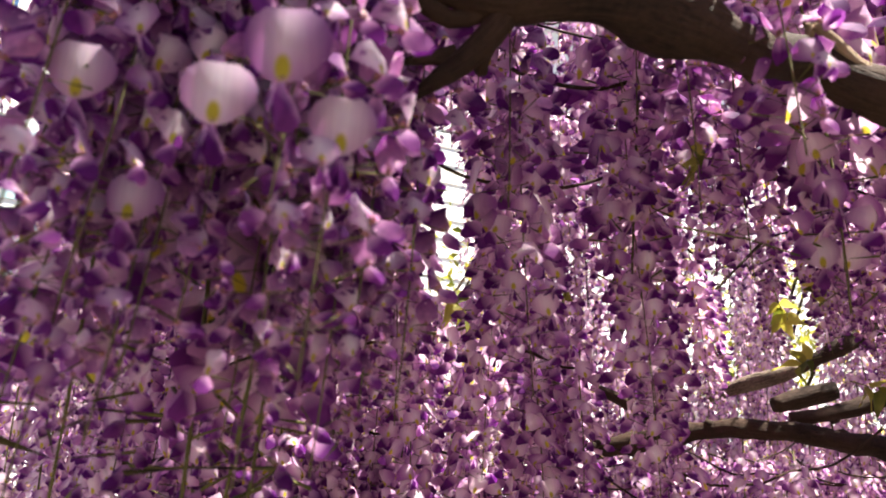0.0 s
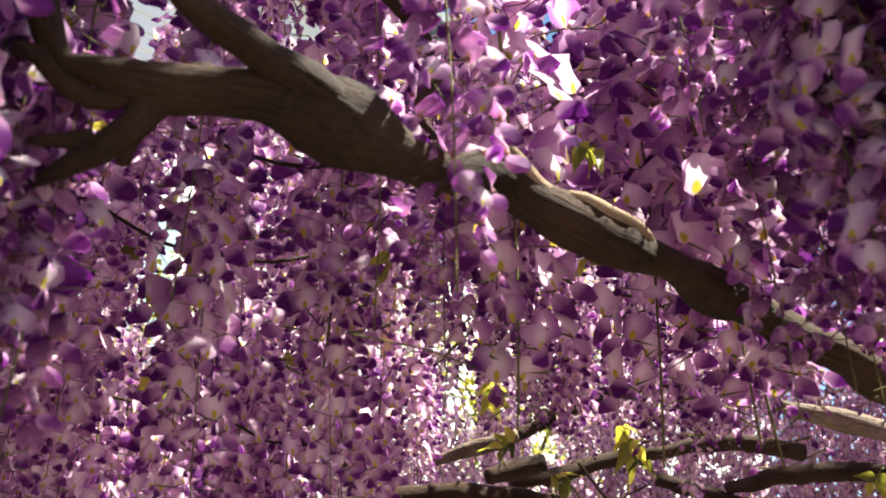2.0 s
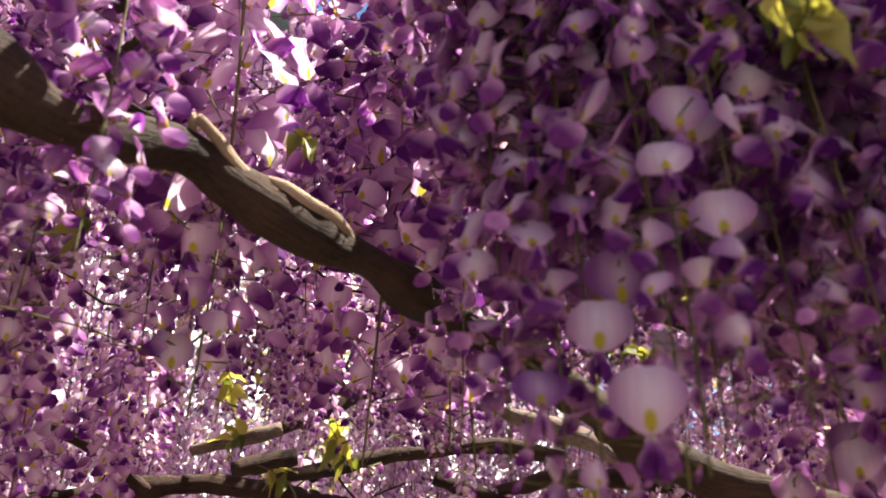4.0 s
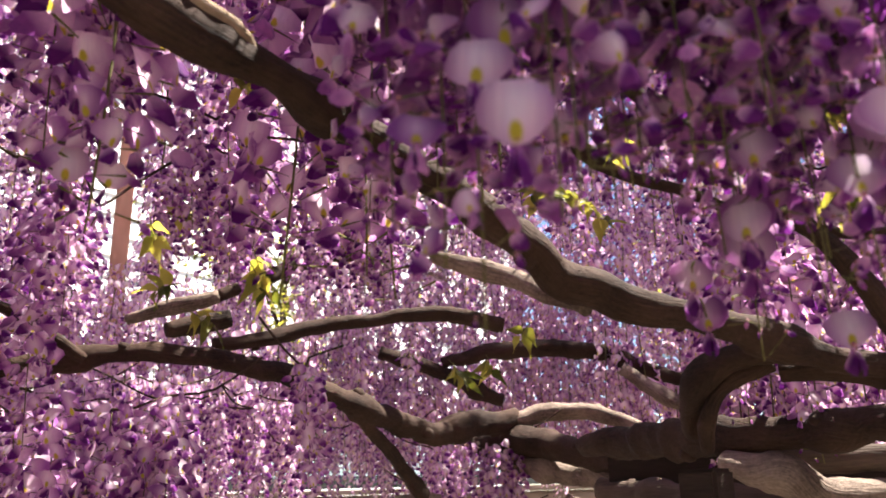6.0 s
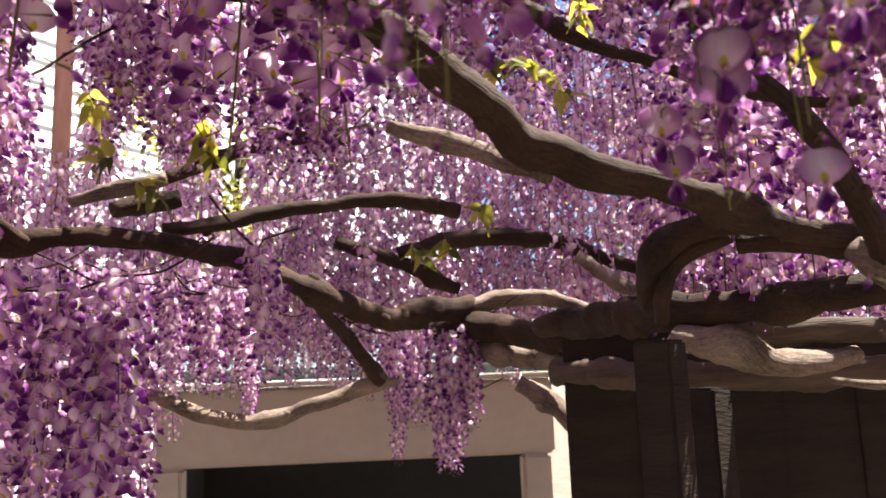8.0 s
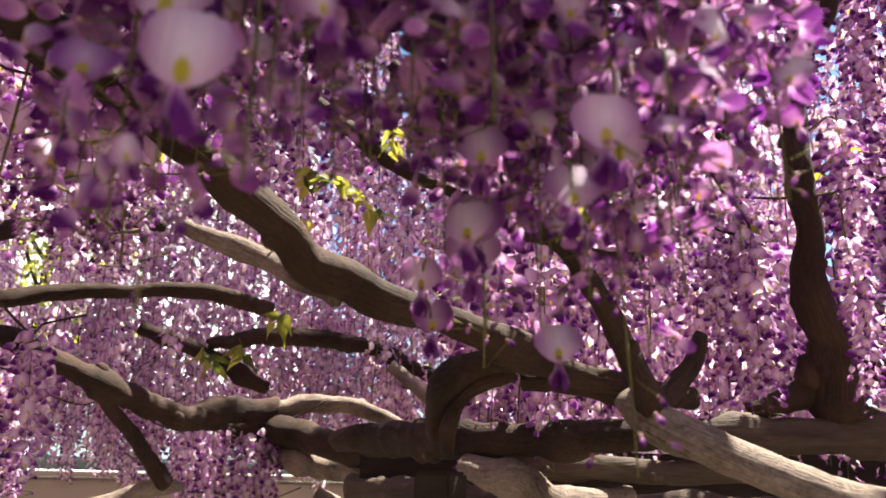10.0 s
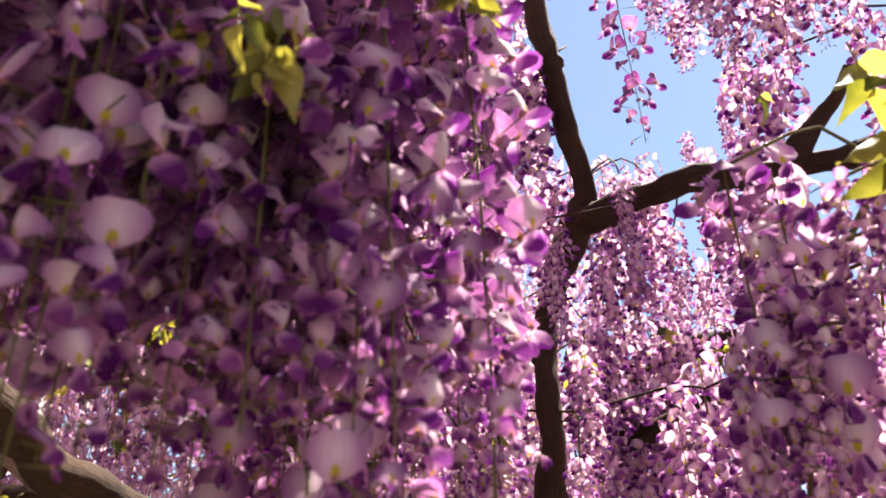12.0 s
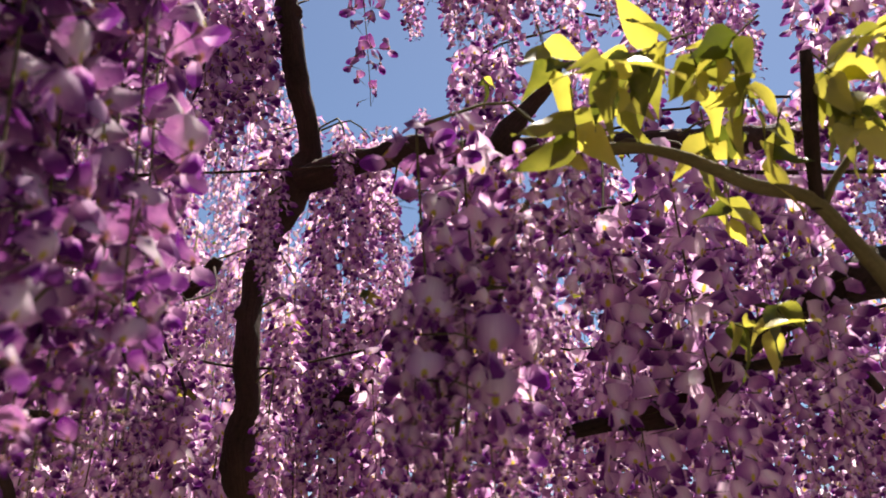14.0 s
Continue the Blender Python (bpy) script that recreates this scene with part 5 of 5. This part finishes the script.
for i in range(26):
    roof_raceme(pile, (rng.uniform(0.1, 1.0), rng.uniform(0.05, 0.6), rng.uniform(2.88, 3.02)), 20, 0.2)
for i in range(115):
    roof_raceme(pile, (rng.uniform(-0.7, 0.15), rng.uniform(-0.5, 0.7), rng.uniform(2.86, 3.0)), 20, 0.2)
# added high above the far curtain to keep the sun off it
for i in range(520):
    az, r = rng.uniform(-46, 42), rng.uniform(1.2, 3.0)
    roof_raceme(pile, polar(az, r, 1.98 + 0.98 * r + rng.uniform(0, 0.3)), 20, 0.2)
for i in range(90):
    r = rng.uniform(0.7, 1.3)
    roof_raceme(pile, polar(rng.uniform(-46, 16), r, 1.98 + 0.98 * r + rng.uniform(0, 0.2)), 20, 0.2)
for i in range(60):
    r = rng.uniform(1.1, 2.0)
    roof_raceme(pile, polar(rng.uniform(34, 78), r, 1.95 + 1.06 * r + rng.uniform(0, 0.15)), 20, 0.2)
for i in range(190):
    r = rng.uniform(1.9, 3.3)
    at = polar(rng.uniform(40, 60), r, 1.98 + 0.98 * r + rng.uniform(0, 0.3))
    if clear_of(at, 0.2):
        roof_raceme(pile, at, 20, 0.2)
# unseen ring behind the eye that holds light back from the near bloom
for ztop in (1.7, 2.0, 2.3, 2.6, 2.85):
    az = 112
    while az < 306:
        roof_raceme(pile, polar(az, 1.45 + rng.uniform(-0.15, 0.15), ztop + rng.uniform(-0.08, 0.08)), 18, 0.3)
        az += 2.8
tagged(new("overhead_racemes", pile.mesh("overhead_racemes", PETALS)), "purple wisteria racemes added overhead and behind, mostly unseen, to cast shade", "flowers", kind="stuff")


# ---- leaves ----
def leaflet_mesh(length, wide, fold, seed):
    """A pointed leaflet with a folded midrib."""
    v, f, n = [], [], 8
    for i in range(n + 1):
        s = i / n
        w = wide * math.sin(math.pi * s ** 0.62) * (1 - 0.72 * s ** 1.2) * 1.45 + 0.0002
        z = -0.25 * length * s * s
        rip = 0.0022 * math.sin(s * 9 + seed)
        v += [(s * length, -w, z + fold * w + rip), (s * length, 0, z), (s * length, w, z + fold * w - rip)]
    for i in range(n):
        a = 3 * i
        f += [(a, a + 3, a + 4, a + 1), (a + 1, a + 4, a + 5, a + 2)]
    p = Pile()
    p.add((np.array(v), f, np.zeros((len(v), 2))), 0)
    return p.mesh("leaflet", [leaf_mat])


LEAFLETS = [leaflet_mesh(0.052, 0.0100, 0.42, 0), leaflet_mesh(0.062, 0.0112, 0.30, 2), leaflet_mesh(0.042, 0.0080, 0.80, 4)]


def leaf_spray(at, count, seed, size=1.0, droop=0.5, label=""):
    """A young pinnate leaf: a thin rib with paired leaflets and one at the end."""
    rng2 = random.Random(seed)
    root = empty("wisteria_leaf", at)
    root.rotation_euler = (rng2.uniform(-0.4, 0.4), rng2.uniform(-0.2, 0.9) + droop * 0.5, rng2.random() * 6.28)
    root.scale = (size,) * 3
    ribl = 0.008 * count
    rib = lambda s: Vector((s * ribl, 0, -0.25 * ribl * s * s))
    p = Pile()
    p.add(tube_shape([rib(k / 5) for k in range(6)], [0.0011 - 0.0005 * k / 5 for k in range(6)], 5), 0)
    ob = new("rib", p.mesh("rib", [stalk_mat]))
    ob.parent = root
    for i in range(count):
        s = 0.3 + 0.7 * (i // 2 * 2 + 1) / count
        side = 1 if i % 2 else -1
        yaw = side * rng2.uniform(0.7, 1.2) * (1.0 if i < count - 1 else 0.1)
        lf = new("leaflet", LEAFLETS[rng2.randrange(3)])
        lf.parent = root
        lf.matrix_local = Matrix.Translation(rib(min(s, 1.0))) @ Euler((rng2.uniform(-1.0, 1.0), rng2.uniform(-0.6, 1.4), yaw)).to_matrix().to_4x4() @ Matrix.Scale(rng2.uniform(0.7, 1.1), 4)
    return tagged(root, label or "young yellow-green wisteria leaf glowing in sunlight", "leaf", "young wisteria leaves")


LEAVES = [(0.721, 0.032, 2.023, 7), (0.733, -0.021, 2.045, 5), (0.765, -0.044, 2.070, 7), (0.783, -0.072, 2.036, 5),
          (0.771, -0.107, 2.040, 7), (0.779, -0.086, 2.008, 5), (0.780, -0.134, 2.046, 7), (0.796, -0.130, 2.007, 7),
          (0.861, -0.019, 1.903, 5), (0.873, -0.070, 1.924, 5), (0.513, 0.382, 2.157, 7), (0.676, 0.342, 2.282, 7),
          (0.797, 0.569, 2.015, 5), (0.879, -0.046, 2.012, 5), (0.218, 0.891, 1.899, 7), (0.179, 0.890, 1.975, 7)]
LEAVES_BACK = [(0.279, 0.694, 2.053, 5), (0.538, 0.963, 1.835, 7), (0.619, 0.756, 1.987, 7), (0.594, 0.980, 1.845, 5),
               (0.429, 0.414, 2.025, 5), (0.206, 0.856, 1.972, 5), (0.221, 0.792, 1.849, 7), (0.867, 0.531, 2.025, 5),
               (0.519, 0.394, 2.129, 5), (0.218, 0.499, 2.042, 5), (0.788, -0.023, 2.079, 7)]
LEAVES_MORE = [(0.770, -0.037, 2.080, 7), (0.773, -0.061, 2.047, 5), (0.751, -0.083, 2.060, 7), (0.800, -0.118, 2.039, 5), (0.803, -0.038, 2.037, 7), (0.698, 0.045, 2.058, 5), (0.714, 0.012, 2.029, 7), (0.500, 0.424, 2.170, 5), (0.543, 0.390, 2.145, 7), (0.643, 0.359, 2.247, 5), (0.610, 0.812, 2.024, 7), (0.663, 0.799, 1.977, 5), (0.631, 0.671, 2.026, 7), (0.630, 0.739, 1.975, 5), (0.638, 0.388, 1.866, 7), (0.623, 0.891, 1.870, 5), (0.279, 0.689, 1.884, 7), (0.075, 0.519, 1.979, 5), (0.276, 0.666, 1.864, 7)]
for i, (x, y, z, count) in enumerate(LEAVES + LEAVES_BACK + LEAVES_MORE):
    leaf_spray((x, y, z), count, 40 + i, 0.78 if y < 0.2 else 0.56)
LEAVES_TOP = [(0.395, 0.198, 1.968), (0.410, 0.190, 1.956), (0.395, 0.218, 1.966), (0.415, 0.195, 1.985), (0.488, 0.182, 2.043), (0.502, 0.163, 2.044), (0.422, 0.193, 1.956)]
for i, q in enumerate(LEAVES_TOP):
    leaf_spray(q, 5, 500 + i, 0.5)
scatter = random.Random(21)
for i in range(46):
    q = polar(scatter.uniform(-38, 95), scatter.uniform(0.85, 1.3), scatter.uniform(1.95, 2.5))
    if clear_of(q, 0.05):
        leaf_spray(tuple(q), scatter.choice((3, 5)), 300 + i, scatter.uniform(0.45, 0.75))


# ---- supports ----
def post(name, at, top, wide, turn, mat, label):
    root = empty(name, (at[0], at[1], 0))
    root.rotation_euler = (0, 0, turn)
    bm = box(wide, wide, top, wide * 0.08, (0, 0, top / 2))
    bmesh.ops.subdivide_edges(bm, edges=[e for e in bm.edges if e.calc_length() > 0.5], cuts=30)
    for v in bm.verts:
        v.co.x += 0.0005 * noise.noise(v.co * 8)
        v.co.y += 0.0005 * noise.noise(v.co * 7 + Vector((3, 0, 0)))
    part("shaft", bm, mat, root)
    return tagged(root, label, "post")


post("trellis_post", (0.748, 0.755), 1.692, 0.042, 0.5, wood_dark_shade, "square dark weathered trellis post under the vine logs")
post("trellis_post", (0.865, 0.840), 1.640, 0.044, 0.4, wood_dark_shade, "square dark weathered trellis post under the vine logs")
post("tall_post", (-0.02, 2.53), 3.4, 0.05, 0.1, wood_red, "slim reddish-brown wooden post before a white house")

# dark boarded screen under the trellis, added to fill the deep shade there
root = empty("shade_screen", (1.58, 0.88, 0.0))
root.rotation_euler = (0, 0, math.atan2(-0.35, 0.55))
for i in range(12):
    part("board", box(0.1165, 0.02, 1.74, 0.002, (-0.72 + 0.115 * i, 0.004 * (i % 2), 0.87 - 0.004 * (i % 3))), wood_dark_shade, root)
part("cross_rail", box(1.36, 0.025, 0.05, 0.003, (-0.09, 0.046, 1.3)), wood_dark_shade, root)
tagged(root, "added near-black board screen standing in for the deep shade below the trellis", "fence")

# ---- ground ----
bm = bmesh.new()
bmesh.ops.create_grid(bm, x_segments=60, y_segments=60, size=120.0)
for v in bm.verts:
    v.co.z = 0.02 * noise.noise(v.co * 0.3) - 0.02
tagged(part("ground", bm, soil_mat), "pale grey-brown gravel ground", "ground", kind="structure")

# ---- garden trees behind the vine ----
def garden_tree(at, height, spread, low, count, seed):
    """A small tree in young leaf: trunk, limbs and a loose crown of many single leaves."""
    rng3 = random.Random(seed)
    root = empty("garden_tree", (at[0], at[1], 0))
    fork = Vector((0.03, 0.02, low))
    p = Pile()
    p.add(tube_shape([(0, 0, -0.05), (0.02, 0.0, low * 0.5), fork, fork + Vector((0.02, 0.03, (height - low) * 0.6))], [0.05, 0.042, 0.035, 0.012], 8), 0)
    tips = []
    for i in range(11):
        g = i * 2.4 + rng3.uniform(-0.4, 0.4)
        rise = rng3.uniform(0.15, 1.0) * (height - low)
        base = fork + Vector((0.02, 0.03, (height - low) * 0.6)) * (0.85 * i / 11)
        tip = base + Vector((math.cos(g) * spread * rng3.uniform(0.6, 1.0), math.sin(g) * spread * 0.7 * rng3.uniform(0.6, 1.0), rise * 0.6))
        mid = (base + tip) / 2 + Vector((0, 0, 0.06))
        p.add(tube_shape([base, mid, tip], [0.014, 0.009, 0.004], 5), 0)
        tips += [(base, mid), (mid, tip), (mid, tip)]
    me = p.mesh("trunk", [bark])
    ob = new("trunk", me)
    ob.parent = root
    p = Pile()
    v = np.array([(0, 0, 0), (0.5, 0.24, 0.05), (1.0, 0, -0.12), (0.5, -0.24, 0.05)])
    for i in range(count):
        a, b = tips[rng3.randrange(len(tips))]
        q = a.lerp(b, rng3.random()) + Vector((rng3.gauss(0, 0.13), rng3.gauss(0, 0.13), rng3.gauss(0, 0.12)))
        if q.z < 2.0:
            continue
        m = Matrix.Translation(q) @ Euler((rng3.uniform(-1, 1), rng3.uniform(-0.3, 1.2), rng3.random() * 6.28)).to_matrix().to_4x4() @ Matrix.Scale(rng3.uniform(0.035, 0.065), 4)
        p.add((v, [(0, 1, 2), (0, 2, 3)], np.zeros((4, 2))), 0, m)
    ob = new("crown", p.mesh("crown", [leaf_mat]))
    ob.parent = root
    ob["kind"] = "stuff"
    return tagged(root, "small garden tree in pale yellow-green young leaf", "tree")


garden_tree((0.62, 4.5), 3.9, 0.7, 1.9, 3200, 4)
garden_tree((2.3, 2.3), 3.0, 0.75, 1.7, 3400, 8)
garden_tree((-1.0, 2.9), 3.1, 0.5, 1.75, 2000, 9)

# ---- low shed with a beige lintel ----
shed = empty("shed", (1.06, 3.42, 0.0))
shed.rotation_euler = (0, 0, radians(-15.5))
part("wall", box(1.66, 0.10, 0.315, 0.012, (0, 0, 1.518)), beige_mat, shed, "beige plastered lintel wall")
part("coping", box(1.70, 0.15, 0.02, 0.006, (0, -0.01, 1.687)), beige_mat, shed)
for px in (-0.77, 0.75):
    part("pier", box(0.12, 0.104, 1.36, 0.012, (px, 0, 0.68)), beige_mat, shed)
# near-black sheets added to draw the shade behind the open front
part("back_panel", box(1.7, 0.04, 1.36, 0, (0, 0.9, 0.68)), shade_mat, shed, "near-black panel standing in for the shade inside the shed")
part("side_panel", box(0.04, 0.9, 1.36, 0, (-0.84, 0.45, 0.68)), shade_mat, shed)
tiles = box(1.9, 1.2, 0.05, 0.008)
bmesh.ops.rotate(tiles, cent=(0, 0, 0), matrix=Matrix.Rotation(radians(14), 3, "X"), verts=tiles.verts)
bmesh.ops.translate(tiles, vec=(0, 0.55, 1.87), verts=tiles.verts)
part("roof", tiles, roof_mat, shed, "dark teal roof slab")
tagged(shed, "low beige garden shed with dark open front", "shed")

# ---- white house behind ----
house = empty("house", (-1.0, 5.4, 0.0))
house.rotation_euler = (0, 0, radians(36))
part("wall", box(9.6, 0.2, 6.6, 0, (1.3, 0.14, 3.3)), siding_mat, house)
lap = box(9.6, 0.018, 0.155, 0.003)
bmesh.ops.rotate(lap, cent=(0, 0, 0), matrix=Matrix.Rotation(radians(-5), 3, "X"), verts=lap.verts)
first = part("siding_board", lap, siding_mat, house)
first.location = (1.3, 0.02, 0.1)
for i in range(1, 43):
    ob = new("siding_board", first.data)
    ob.parent, ob.location = house, (1.3, 0.02, 0.1 + 0.15 * i)
for wx, wz in ((-1.15, 3.6), (-2.9, 3.6)):
    win = part("window", box(0.9, 0.08, 1.1, 0.004, (wx, -0.04, wz)), siding_mat, house)
    for px in (-0.21, 0.21):
        for pz in (-0.26, 0.26):
            part("pane", box(0.36, 0.01, 0.46, 0, (wx + px, -0.086, wz + pz)), glass_mat, win)
part("roof", box(10.2, 3.0, 0.12, 0.01, (1.3, 1.1, 6.68)), roof_mat, house)
tagged(house, "white clapboard house in full sun behind the vine", "house")
